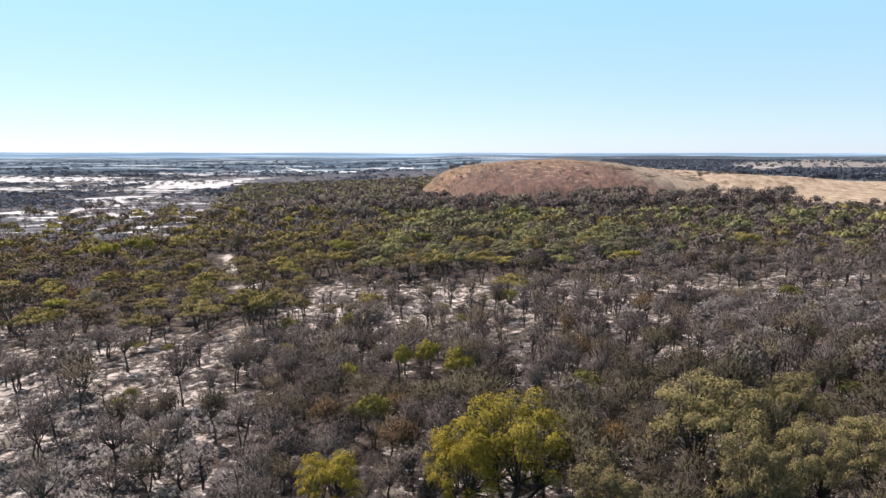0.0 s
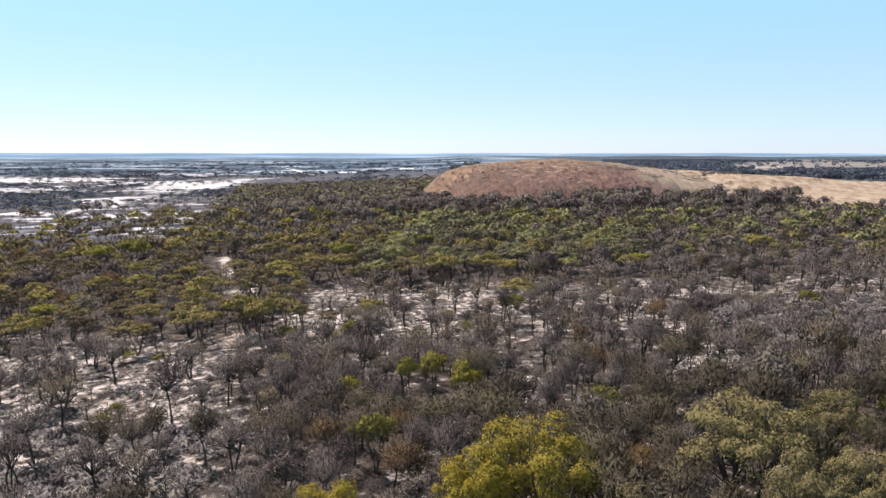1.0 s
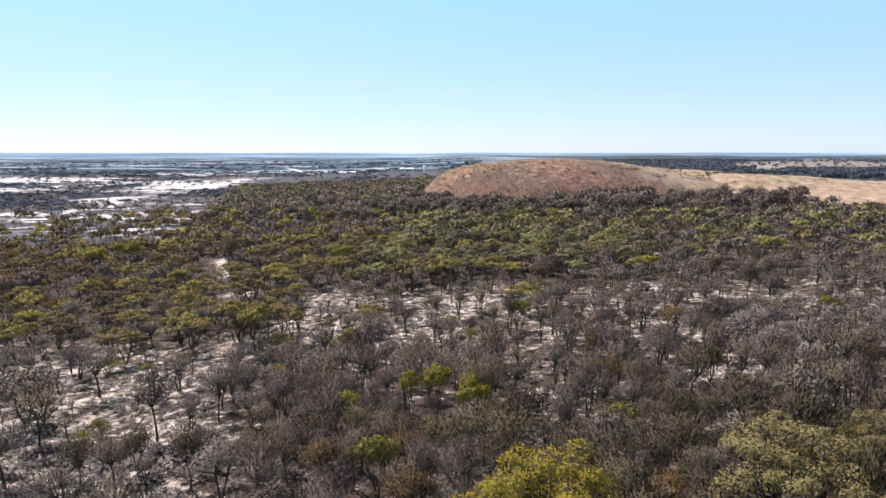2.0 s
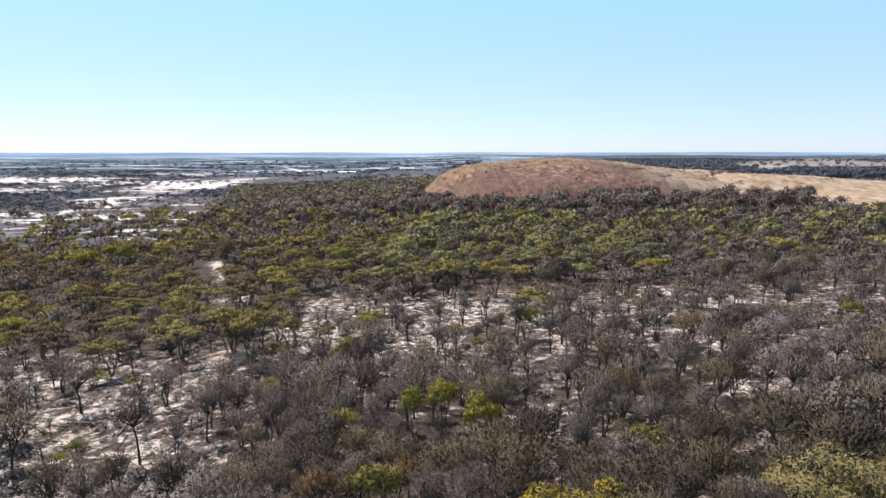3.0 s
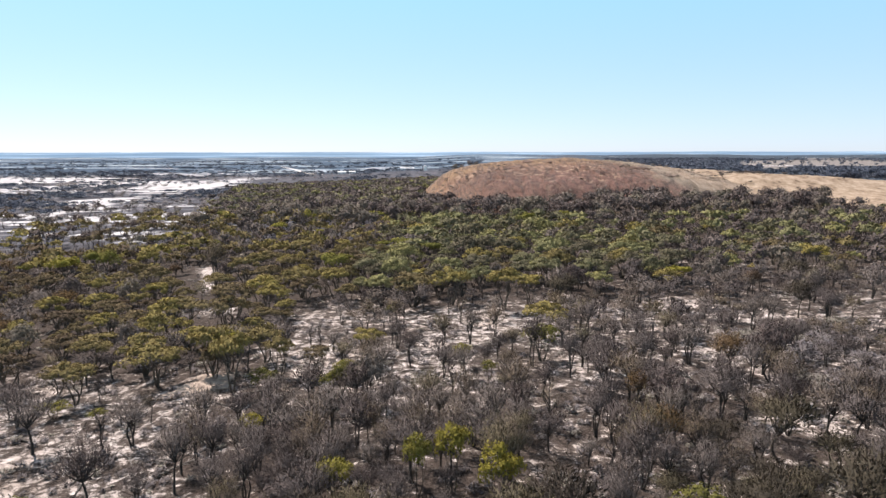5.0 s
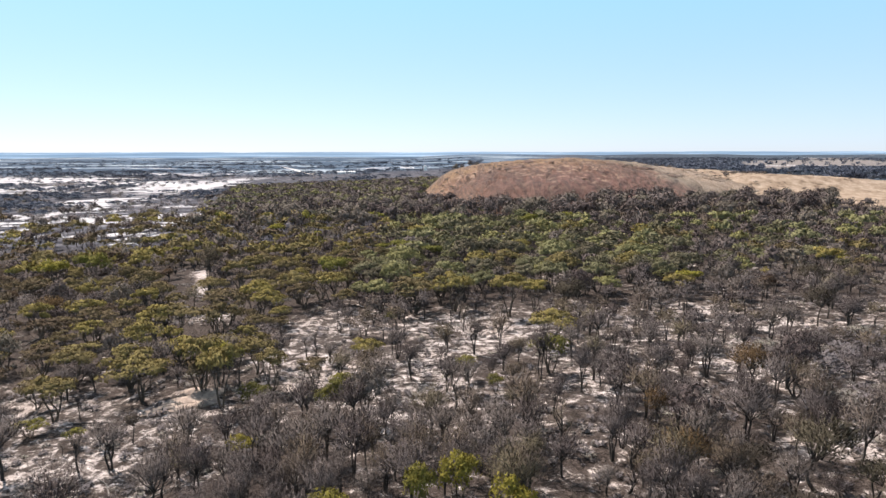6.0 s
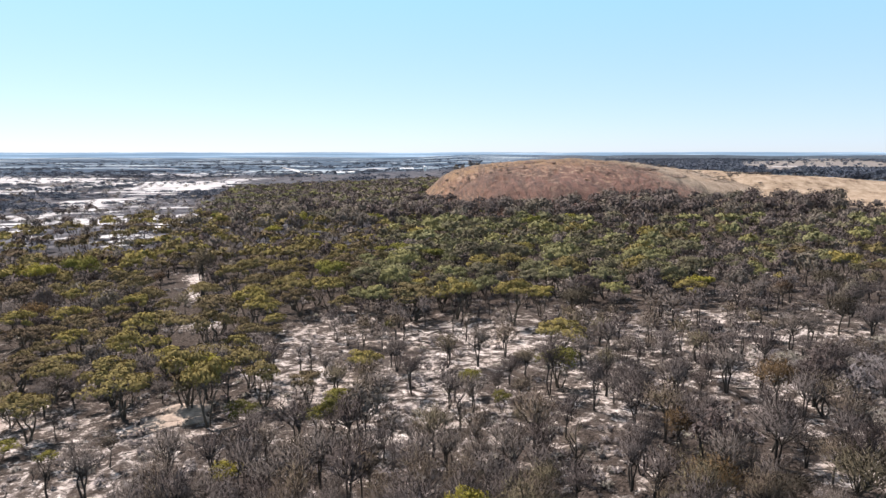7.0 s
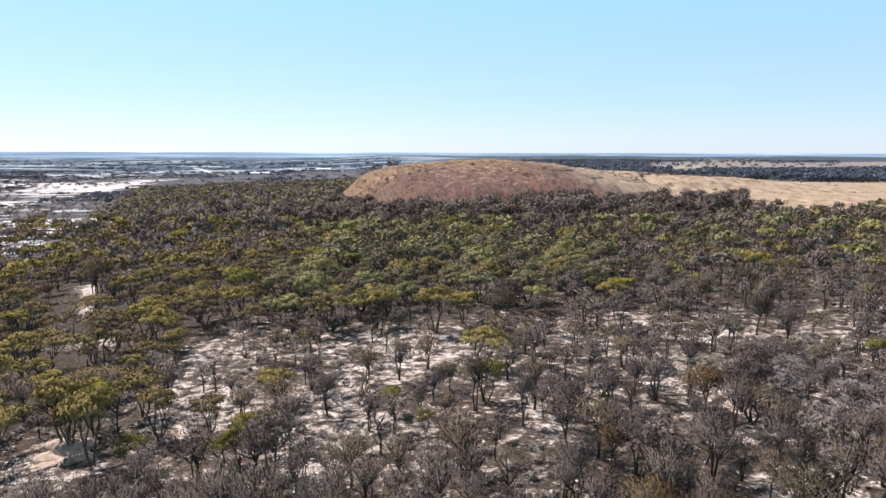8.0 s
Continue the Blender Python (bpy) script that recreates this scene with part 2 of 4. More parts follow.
# ------------------------------------------------------------ mesh helpers
def quads_to_mesh(name, verts, quads, mat, tint=None, smooth=False, tris=(), normals=None):
    verts = np.asarray(verts, dtype=np.float32)
    quads = np.asarray(quads, dtype=np.int32).reshape(-1, 4)
    tris = np.asarray(tris, dtype=np.int32).reshape(-1, 3)
    me = bpy.data.meshes.new(name)
    me.vertices.add(len(verts))
    me.vertices.foreach_set("co", verts.ravel())
    me.loops.add(quads.size + tris.size)
    me.loops.foreach_set("vertex_index", np.concatenate([quads.ravel(), tris.ravel()]))
    me.polygons.add(len(quads) + len(tris))
    me.polygons.foreach_set("loop_start", np.concatenate([np.arange(0, quads.size, 4), quads.size + np.arange(0, tris.size, 3)]).astype(np.int32))
    if smooth:
        me.polygons.foreach_set("use_smooth", np.ones(len(quads) + len(tris), dtype=bool))
    if tint is not None:
        me.attributes.new("tint", "FLOAT", "POINT").data.foreach_set("value", np.asarray(tint, dtype=np.float32))
    me.materials.append(mat)
    me.update(calc_edges=True)
    me.validate()
    if normals is not None:
        me.polygons.foreach_set("use_smooth", np.ones(len(me.polygons), dtype=bool))
        me.normals_split_custom_set_from_vertices(np.asarray(normals, dtype=np.float32))
    return me


class Pieces:
    """Collects quads of one part."""

    def __init__(self):
        self.v, self.q, self.t, self.n = [], [np.zeros((0, 4), int)], [np.zeros((0, 3), int)], 0
        self.s = []

    def add(self, v, faces, soft=None):
        faces = np.asarray(faces, dtype=int)
        self.v.append(np.asarray(v, dtype=float))
        (self.q if faces.shape[1] == 4 else self.t).append(faces + self.n)
        self.n += len(v)
        if soft is not None:
            self.s.append(soft / (np.linalg.norm(soft, axis=1, keepdims=True) + 1e-9))

    def tube(self, pts, radii, sides=5):
        pts = np.asarray(pts, dtype=float)
        k = np.arange(sides) * 2 * np.pi / sides
        rings = []
        for i, p in enumerate(pts):
            d = pts[min(i + 1, len(pts) - 1)] - pts[max(i - 1, 0)]
            d = d / (np.linalg.norm(d) + 1e-9)
            a = np.cross(d, (0.31, 0.95, 0.05) if abs(d[1]) < 0.8 else (0.95, 0.1, 0.3))
            a /= np.linalg.norm(a) + 1e-9
            b = np.cross(d, a)
            rings.append(p + radii[i] * (np.outer(np.cos(k), a) + np.outer(np.sin(k), b)))
        q = []
        for i in range(len(pts) - 1):
            for j in range(sides):
                j2 = (j + 1) % sides
                q.append((i * sides + j, i * sides + j2, (i + 1) * sides + j2, (i + 1) * sides + j))
        self.add(np.concatenate(rings), q)

    def leaves(self, rng, centres, size, aspect, facing):
        """Small bent leaf sprays at the centres, turned more or less the way that facing points; they take the soft shading of the clump."""
        n = len(centres)
        face = np.asarray(facing, dtype=float)
        face = face / (np.linalg.norm(face, axis=1, keepdims=True) + 1e-9)
        nrm = face + rng.normal(size=(n, 3)) * 0.42
        nrm /= np.linalg.norm(nrm, axis=1, keepdims=True) + 1e-9
        u = rng.normal(size=(n, 3))
        u -= nrm * (u * nrm).sum(1, keepdims=True)
        u /= np.linalg.norm(u, axis=1, keepdims=True) + 1e-9
        w = np.cross(nrm, u)
        s = size * rng.uniform(0.6, 1.4, (n, 1))
        u, w = u * s * 0.5, w * s * 0.5 * aspect
        v = np.stack([centres - u - w * 0.7, centres + u - nrm * s * 0.15, centres - u + w], 1).reshape(-1, 3)
        soft = face + rng.normal(size=(n, 3)) * 0.2
        self.add(v, np.arange(3 * n).reshape(n, 3), np.repeat(soft, 3, 0))

    def twigs(self, rng, centres, size, aspect, along, spread=0.4, facing=None):
        """Thin pointed twigs."""
        n = len(centres)
        u = np.asarray(along) + rng.normal(size=(n, 3)) * spread
        u /= np.linalg.norm(u, axis=1, keepdims=True) + 1e-9
        face = (np.asarray(along, dtype=float) if facing is None else np.asarray(facing, dtype=float)) + (0, 0, 0.15)
        face = face / (np.linalg.norm(face, axis=1, keepdims=True) + 1e-9)
        w = np.cross(face + rng.normal(size=(n, 3)) * 0.4, u)
        w /= np.linalg.norm(w, axis=1, keepdims=True) + 1e-9
        s = size * rng.uniform(0.6, 1.4, (n, 1))
        v = np.stack([centres - u * s * 0.5 - w * s * aspect * 0.5, centres + u * s * 0.5, centres - u * s * 0.5 + w * s * aspect * 0.5], 1).reshape(-1, 3)
        turned = (np.cross(u, w) * face).sum(1) < 0
        soft = face + rng.normal(size=(n, 3)) * 0.22
        faces = np.arange(3 * n).reshape(n, 3)
        faces[turned] = faces[turned][:, ::-1]
        self.add(v, faces, np.repeat(soft, 3, 0))

    def arrays(self):
        return np.concatenate(self.v), np.concatenate(self.q), np.concatenate(self.t), np.concatenate(self.s) if self.s else None

    def mesh(self, name, mat):
        v, q, t, soft = self.arrays()
        return quads_to_mesh(name, v, q, mat, tris=t, normals=soft)


def part(name, mesh, parent, label=""):
    ob = new(name, mesh)
    ob.parent = parent
    return tagged(ob, label)


def smooth(a, b, x):
    t = np.clip((x - a) / (b - a), 0, 1)
    return t * t * (3 - 2 * t)


def wob(x, y, s, k=0.0):
    return noise.noise((x / s, y / s, k))


# ------------------------------------------------------------ the lie of the land
ROCK = (72.0, 505.0)


def rock_share(x, y):
    """1 at the middle of the granite dome, 0 at its foot."""
    u, v = x - ROCK[0], y - ROCK[1]
    b = np.where(v < 0, 116.0, 120.0)
    side = np.where(u < 0, np.abs(u / 88.0) ** 3.6, np.abs(u / 165.0) ** 2.3)
    return np.clip(1 - side - np.abs(v / b) ** 2.0, 0, 1)


def ridge(x, y):
    """The bare rise that runs east from the dome and sinks into the plain."""
    crest = np.interp(x, (20, 110, 150, 185, 225, 262, 300, 430), (0.0, 13.5, 16.2, 15.5, 12.0, 9.0, 6.0, 2.5))
    knoll = np.interp(x, (166, 185, 205, 240, 262, 290, 335), (0.0, 3.4, 4.7, 4.7, 3.7, 2.6, 0.0))
    return crest * np.exp(-((y - 510) / 96) ** 2) + knoll * np.exp(-((y - 448) / 17) ** 2)


def land(x, y):
    x, y = np.asarray(x, dtype=float), np.asarray(y, dtype=float)
    near = 0.0314 * x - 0.0126 * y - 0.7
    far = -4 + 8 * np.tanh((x + 40) / 220)
    r = np.hypot(x, y)
    z = near + (far - near) * smooth(250, 600, r)
    z = z + ridge(x, y) + 2.0 * np.sin(x * 0.011 + 1.3) * np.cos(y * 0.009) * smooth(500, 900, r)
    hills = smooth(2600, 4400, r) * (7 + 3.0 * np.sin(np.arctan2(x, y) * 23))
    return z + hills + 0.35 * np.sin(x * 0.13 + 0.7 * np.sin(y * 0.05)) * np.cos(y * 0.11) * (1 - smooth(150, 300, r))


def height(x, y):
    return float(land(x, y))


def blobs(x, y, spots):
    return sum(k * np.exp(-(((x - a) / rx) ** 2 + ((y - b) / ry) ** 2)) for a, b, rx, ry, k in spots)


# salt pans on the plain and the scrub islands between them: x, y, half width, half depth, strength
PANS = [(-325, 866, 58, 80, 1.0), (-428, 950, 53, 60, 0.9), (-295, 909, 32, 57, 0.9), (-633, 1055, 83, 62, 0.9), (-609, 1125, 75, 55, 0.9), (-464, 807, 47, 46, 0.6), (-447, 878, 33, 40, 0.7),
        (-624, 1249, 26, 38, 0.7), (-525, 1313, 60, 52, 0.8), (-405, 1350, 71, 66, 0.7), (-438, 1222, 49, 39, 0.6), (-255, 1021, 35, 47, 0.8), (-427, 1509, 66, 81, 0.7), (-133, 1608, 82, 116, 0.9)]
SCALDS = [(-297, 602, 25, 37, 0.8), (-266, 564, 11, 32, 0.9), (-275, 457, 22, 16, 0.55), (-224, 385, 9, 12, 0.6), (-163, 443, 20, 21, 0.75), (-199, 439, 10, 20, 0.6), (-261, 480, 7, 14, 0.7)]
ISLANDS = [(-375, 632, 50, 65, 1), (-320, 522, 26, 37, 0.9), (-398, 831, 39, 55, 1), (-528, 839, 27, 63, 0.8), (-408, 1087, 59, 74, 0.8), (-218, 707, 31, 77, 0.9), (-852, 1422, 39, 153, 0.7), (-379, 677, 39, 35, 0.8), (-281, 534, 15, 27, 0.6), (-400, 614, 25, 44, 0.8)]


def salt_share(x, y):
    left = smooth(-40, -150, x + 0.32 * (y - 420)) * smooth(250, 330, y)
    band = 0.46 + 0.12 * np.sin(y * 0.021 + x * 0.004) + 0.08 * np.sin(y * 0.06 + 1)
    return left * (0.8 + 0.2 * smooth(420, 560, y)) * (1 - smooth(1000, 1500, y)) * band + 0.8 * blobs(x, y, PANS) + blobs(x, y, SCALDS) - 0.6 * blobs(x, y, ISLANDS)


def tan_share(x, y):
    slope = smooth(362, 402, y + 1.2 * np.maximum(x - 188, 0)) * smooth(90, 150, x) * (1 - smooth(570, 640, y))
    paddock = smooth(0.42, 0.45, x / np.maximum(y, 1.0)) * smooth(1060, 1110, y) * (1 - smooth(2000, 2100, y))
    q = x / np.maximum(y, 1.0)
    strip_field = smooth(0.52, 0.54, q) * (1 - smooth(0.6, 0.62, q)) * smooth(2250, 2300, y) * (1 - smooth(2650, 2750, y))
    return np.maximum.reduce([slope, paddock, strip_field])


def clearing(x, y):
    """Pale sandy track and bare spots among the mallees."""
    track = np.exp(-(((x + 64 + 0.35 * (y - 203)) / 2.4) ** 2)) * smooth(190, 198, y) * (1 - smooth(232, 242, y))
    spots = np.exp(-(((x + 51) / 5) ** 2 + ((y - 171) / 5) ** 2))
    return np.maximum(track, spots)


def axis(parts):
    out = []
    for a, b, step in parts:
        out += list(np.arange(a, b, step))
    return np.array(out + [parts[-1][1]])


def grown(a, b, step, rate):
    out, v = [], a
    while v < b:
        out.append(v)
        v += step
        step *= rate
    return out + [b]


def build_ground():
    side = grown(120, 4900, 2.5, 1.055)
    xs = np.array([-v for v in side[::-1]] + list(axis([(-118.4, 118.4, 1.6)])) + side)
    ys = np.array(list(axis([(-400, -50, 40), (-50, 40, 8), (40, 232, 1.6)])) + grown(235, 4900, 3.5, 1.025))
    gx, gy = np.meshgrid(xs, ys)
    gz = land(gx, gy)
    nx, ny = len(xs), len(ys)
    rough = np.array([noise.fractal((px / 9, py / 9, 0), 1.0, 2.0, 3) if 40 < py < 240 and abs(px) < 130 else 0.0 for px, py in zip(gx.ravel(), gy.ravel())])
    gz = gz + 0.22 * rough.reshape(gz.shape)
    i = np.arange((ny - 1) * (nx - 1))
    row, col = i // (nx - 1), i % (nx - 1)
    k = row * nx + col
    me = quads_to_mesh("ground", np.stack([gx, gy, gz], -1).reshape(-1, 3), np.stack([k, k + 1, k + nx + 1, k + nx], 1), GROUND, smooth=True)
    x, y = gx.ravel(), gy.ravel()
    patch = np.array([wob(a, b, 17, 3.0) if abs(b) < 600 else 0.0 for a, b in zip(x, y)])
    open_left = (0.76 + 0.22 * smooth(96, 78, y)) * smooth(-14, -30, x) * smooth(140, 116, y)
    open_mid = 0.6 * smooth(-45, -25, x) * smooth(32, 12, x) * smooth(98, 116, y) * smooth(196, 172, y)
    open_right = 0.42 * smooth(10, 30, x) * smooth(95, 130, y) * smooth(275, 215, y)
    sandy = np.exp(-(((x - 37.5) / 5) ** 2 + ((y - 102) / 4) ** 2))
    bare = np.maximum.reduce([sandy, open_left, open_mid, open_right, 1.6 * clearing(x, y)])
    scorched = smooth(-20, 0, x) * smooth(190, 165, y)
    litter = np.clip(0.5 + 0.15 * smooth(150, 180, y) - 0.12 * scorched - 0.52 * bare + 0.35 * patch, -0.7, 1.2)
    r = np.hypot(x, y)
    heath = np.maximum(smooth(420, 620, r), smooth(255, 330, y) * smooth(-20, -70, x + 0.32 * (y - 420))) * np.where(tan_share(x, y) > 0.3, 0.0, 1.0) + 0.3 * smooth(900, 1100, y) * (tan_share(x, y) > 0.3)
    lakes = np.sin(x * 0.0042 + np.sin(y * 0.003) * 2) + np.sin(y * 0.011 + 0.6) + 0.5 * np.sin(y * 0.03 + x * 0.002)
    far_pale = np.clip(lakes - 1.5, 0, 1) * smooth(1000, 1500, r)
    # where the ground takes the haze-blue woods and field colours
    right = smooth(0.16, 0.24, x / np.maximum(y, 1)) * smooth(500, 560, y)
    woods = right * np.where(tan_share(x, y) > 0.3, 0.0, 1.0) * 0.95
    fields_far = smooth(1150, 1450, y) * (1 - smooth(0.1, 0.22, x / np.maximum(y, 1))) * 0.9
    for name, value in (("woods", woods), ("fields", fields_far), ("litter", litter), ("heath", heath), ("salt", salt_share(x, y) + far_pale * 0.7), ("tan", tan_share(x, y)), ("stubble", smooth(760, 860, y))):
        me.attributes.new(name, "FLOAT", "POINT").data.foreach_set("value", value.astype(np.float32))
    tagged(new("ground", me), "pale sandy ground with leaf litter, ash and salt flats", "ground", kind="structure")


build_ground()


def build_backdrop():
    """Distant ranges that close the horizon; their haze is painted in and glows faintly."""
    m, tree, bsdf = material("hazed_range")
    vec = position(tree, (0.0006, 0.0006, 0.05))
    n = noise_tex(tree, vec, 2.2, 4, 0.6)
    # blue of the air in between, put into both base colour and emission
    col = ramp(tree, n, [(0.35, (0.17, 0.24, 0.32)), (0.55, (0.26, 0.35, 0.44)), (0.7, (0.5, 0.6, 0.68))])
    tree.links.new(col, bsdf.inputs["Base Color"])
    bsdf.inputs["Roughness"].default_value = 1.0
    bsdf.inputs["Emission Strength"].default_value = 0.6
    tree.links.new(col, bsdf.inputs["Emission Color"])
    v, q = [], []
    steps = 240
    for i in range(steps + 1):
        a = radians(-65 + 130 * i / steps)
        top = 29.0 + 4.0 * noise.noise((a * 9, 0, 0)) + 2.0 * noise.noise((a * 30, 5, 0)) + 3.5 * max(0.0, math.sin(a))
        for z in (-40, top):
            v.append((4750 * math.sin(a), 4750 * math.cos(a), z))
        if i:
            k = 2 * i
            q.append((k - 2, k, k + 1, k - 1))
    tagged(new("backdrop", quads_to_mesh("backdrop", v, q, m)), "backdrop of wooded ranges along the horizon, painted hazy blue", "hills", kind="structure")


build_backdrop()


def build_rock():
    xs, ys = np.arange(-20, 246, 1.5), np.arange(384, 630, 1.6)
    gx, gy = np.meshgrid(xs, ys)
    f = rock_share(gx, gy)
    lumps = np.array([noise.fractal((a / 26, b / 26, 2.0), 1.0, 2.0, 5) for a, b in zip(gx.ravel(), gy.ravel())]).reshape(f.shape)
    sheet = np.array([noise.noise((a / 40 + 7, b / 55, 4.0)) for a, b in zip(gx.ravel(), gy.ravel())]).reshape(f.shape)
    # curved sheets that have peeled off leave low steps
    steps = np.floor(sheet * 6 + gx * 0.02) / 6 - sheet
    crease = np.array([noise.fractal((a / 16 + 0.3 * noise.noise((a / 9, b / 9, 0)), b / 48, 9.0), 1.0, 2.0, 3) for a, b in zip(gx.ravel(), gy.ravel())]).reshape(f.shape)
    crease = np.clip(1 - np.abs(crease) / 0.09, 0, 1)
    g = land(gx, gy) - ridge(gx, gy)
    # crest line of the dome from its western foot to the eastern shoulder
    back = (gy - ROCK[1]) / 116.0
    along = gx - 30 * back ** 2 * smooth(90, -16, gx)
    top = np.interp(along, (-16, -13, -6, -2, 6, 16, 27, 39, 49, 66, 86, 106, 125, 145, 165, 185, 205), (0.5, 3.0, 9.0, 12.6, 16.4, 19.4, 21.2, 22.4, 23.5, 24.3, 24.8, 23.8, 22.0, 19.5, 16.6, 10.5, 2.0))
    z = g - 2 + (top - g + 2) * np.clip(1 - np.abs((gy - ROCK[1]) / np.where(gy < ROCK[1], 116.0, 120.0)) ** 2.0, 0, 1) ** 0.55 * smooth(-0.02, 0.06, f) + np.minimum(1, f * 4) * (1.4 * lumps + 2.0 * steps - 1.5 * crease)
    nx, ny = len(xs), len(ys)
    i = np.arange((ny - 1) * (nx - 1))
    k = (i // (nx - 1)) * nx + i % (nx - 1)
    quads = np.stack([k, k + 1, k + nx + 1, k + nx], 1)
    keep = f.ravel()[quads].max(1) > 0
    me = quads_to_mesh("granite_dome", np.stack([gx, gy, z], -1).reshape(-1, 3), quads[keep], GRANITE, smooth=True)
    lichen = np.clip(smooth(104, 138, gx + 18 * lumps + 0.16 * (gy - 450)) * 0.9 + smooth(470, 520, gy) * 0.35 * (lumps > 0.1), 0, 0.9)
    me.attributes.new("lichen", "FLOAT", "POINT").data.foreach_set("value", lichen.ravel().astype(np.float32))
    scald = np.exp(-(((gx - 78) / 42) ** 2 + ((gy - 440) / 32) ** 2)) * 0.9 + np.exp(-(((gx - 10) / 22) ** 2 + ((gy - 455) / 12) ** 2)) * 0.8
    blush = np.clip(smooth(456, 415, gy + 10 * lumps) * smooth(5, 60, gx) * 0.9, 0, 0.9)
    brow = np.clip(smooth(446, 478, gy + 12 * lumps) * 0.75, 0, 1)
    dry = np.clip(smooth(126, 152, gx + 14 * lumps + 0.2 * (gy - 450)), 0, 0.92)
    me.attributes.new("dry", "FLOAT", "POINT").data.foreach_set("value", dry.ravel().astype(np.float32))
    me.attributes.new("brow", "FLOAT", "POINT").data.foreach_set("value", brow.ravel().astype(np.float32))
    me.attributes.new("blush", "FLOAT", "POINT").data.foreach_set("value", blush.ravel().astype(np.float32))
    me.attributes.new("scald", "FLOAT", "POINT").data.foreach_set("value", scald.ravel().astype(np.float32))
    tagged(new("granite_dome", me), "broad bare dome of pink-brown weathered granite rising behind trees", "rock outcrop")
    dome = bpy.data.objects["granite_dome"]

    def top_at(x, y):
        fx, fy = min(max((x + 20) / 1.5, 0), nx - 1.001), min(max((y - 384) / 1.6, 0), ny - 1.001)
        c, r = int(fx), int(fy)
        u, v = fx - c, fy - r
        return float((z[r, c] * (1 - u) + z[r, c + 1] * u) * (1 - v) + (z[r + 1, c] * (1 - u) + z[r + 1, c + 1] * u) * v)

    # sheets of granite that lie on the dome like peeled skin
    chips = np.random.default_rng(5)
    for k in range(14):
        cx, cy = (chips.uniform(105, 180), chips.uniform(428, 500)) if k % 2 else (chips.uniform(-2, 120), chips.uniform(408, 478))
        rx, ry, turn = chips.uniform(3, 9), chips.uniform(1.5, 4), chips.uniform(-0.6, 0.9)
        thick = chips.uniform(0.15, 0.3) if cx < 115 else chips.uniform(0.35, 0.7)
        v, q = [], []
        rings, segs = 5, 26
        for k in range(rings + 1):
            for a in range(segs):
                t = a * 2 * math.pi / segs
                edge = 1 + 0.35 * noise.noise((math.cos(t) * 1.6 + cx, math.sin(t) * 1.6 + cy, 0)) + 0.12 * noise.noise((math.cos(t) * 5 + cx, math.sin(t) * 5, 3))
                share = (0.04, 0.35, 0.7, 0.9, 0.985, 1.0)[k] * edge
                lx, ly = rx * share * math.cos(t), ry * share * math.sin(t)
                px, py = cx + lx * math.cos(turn) - ly * math.sin(turn), cy + lx * math.sin(turn) + ly * math.cos(turn)
                lift = thick * (0.7, 0.75, 0.85, 1.0, 0.85, -0.4)[k]
                v.append((px, py, top_at(px, py) + lift))
        for k in range(rings):
            for a in range(segs):
                b = (a + 1) % segs
                q.append((k * segs + a, (k + 1) * segs + a, (k + 1) * segs + b, k * segs + b))
        sheet_mesh = quads_to_mesh("rock_sheet", v, q, GRANITE)
        for name, value in (("blush", 0.45 if cy < 440 else 0.1), ("lichen", 0.5 if cx > 125 else 0.0), ("scald", 0.3), ("dry", 0.8 if cx > 150 else 0.0)):
            sheet_mesh.attributes.new(name, "FLOAT", "POINT").data.foreach_set("value", np.full(len(v), value, dtype=np.float32))
        part("rock_sheet", sheet_mesh, dome)
    return top_at


rock_top = build_rock()


# ------------------------------------------------------------ trees
def stem(rng, base, tip, r0, r1, bend, steps=5):
    base, tip = np.asarray(base, float), np.asarray(tip, float)
    t = np.linspace(0, 1, steps)[:, None]
    off = rng.normal(size=3) * bend * (1, 1, 0.2)
    pts = base + (tip - base) * t + off * np.sin(t * np.pi) + rng.normal(size=(steps, 3)) * bend * 0.18 * (t > 0)
    return pts, r0 + (r1 - r0) * t[:, 0]


def shell(rng, n, low=-0.35):
    """Points near the outside of a unit ball, few below."""
    p = rng.normal(size=(n, 3))
    p /= np.linalg.norm(p, axis=1, keepdims=True)
    p[:, 2] = np.where(p[:, 2] < low, -p[:, 2] * 0.8, p[:, 2])
    return p * rng.uniform(0.78, 1.06, (n, 1))


# puffs in a crown, their thickness, how low they hang, and the stems that carry them
HABIT = {"dark": (17, 0.2, 0.2, 2), "gum": (14, 0.15, 0.36, 3), "sage": (15, 0.1, 0.42, 3), "mallee": (14, 0.09, 0.46, 3), "lime": (11, 0.13, 0.52, 3), "yellow": (12, 0.15, 0.42, 3), "mustard": (12, 0.15, 0.42, 3), "olive": (14, 0.15, 0.36, 3)}


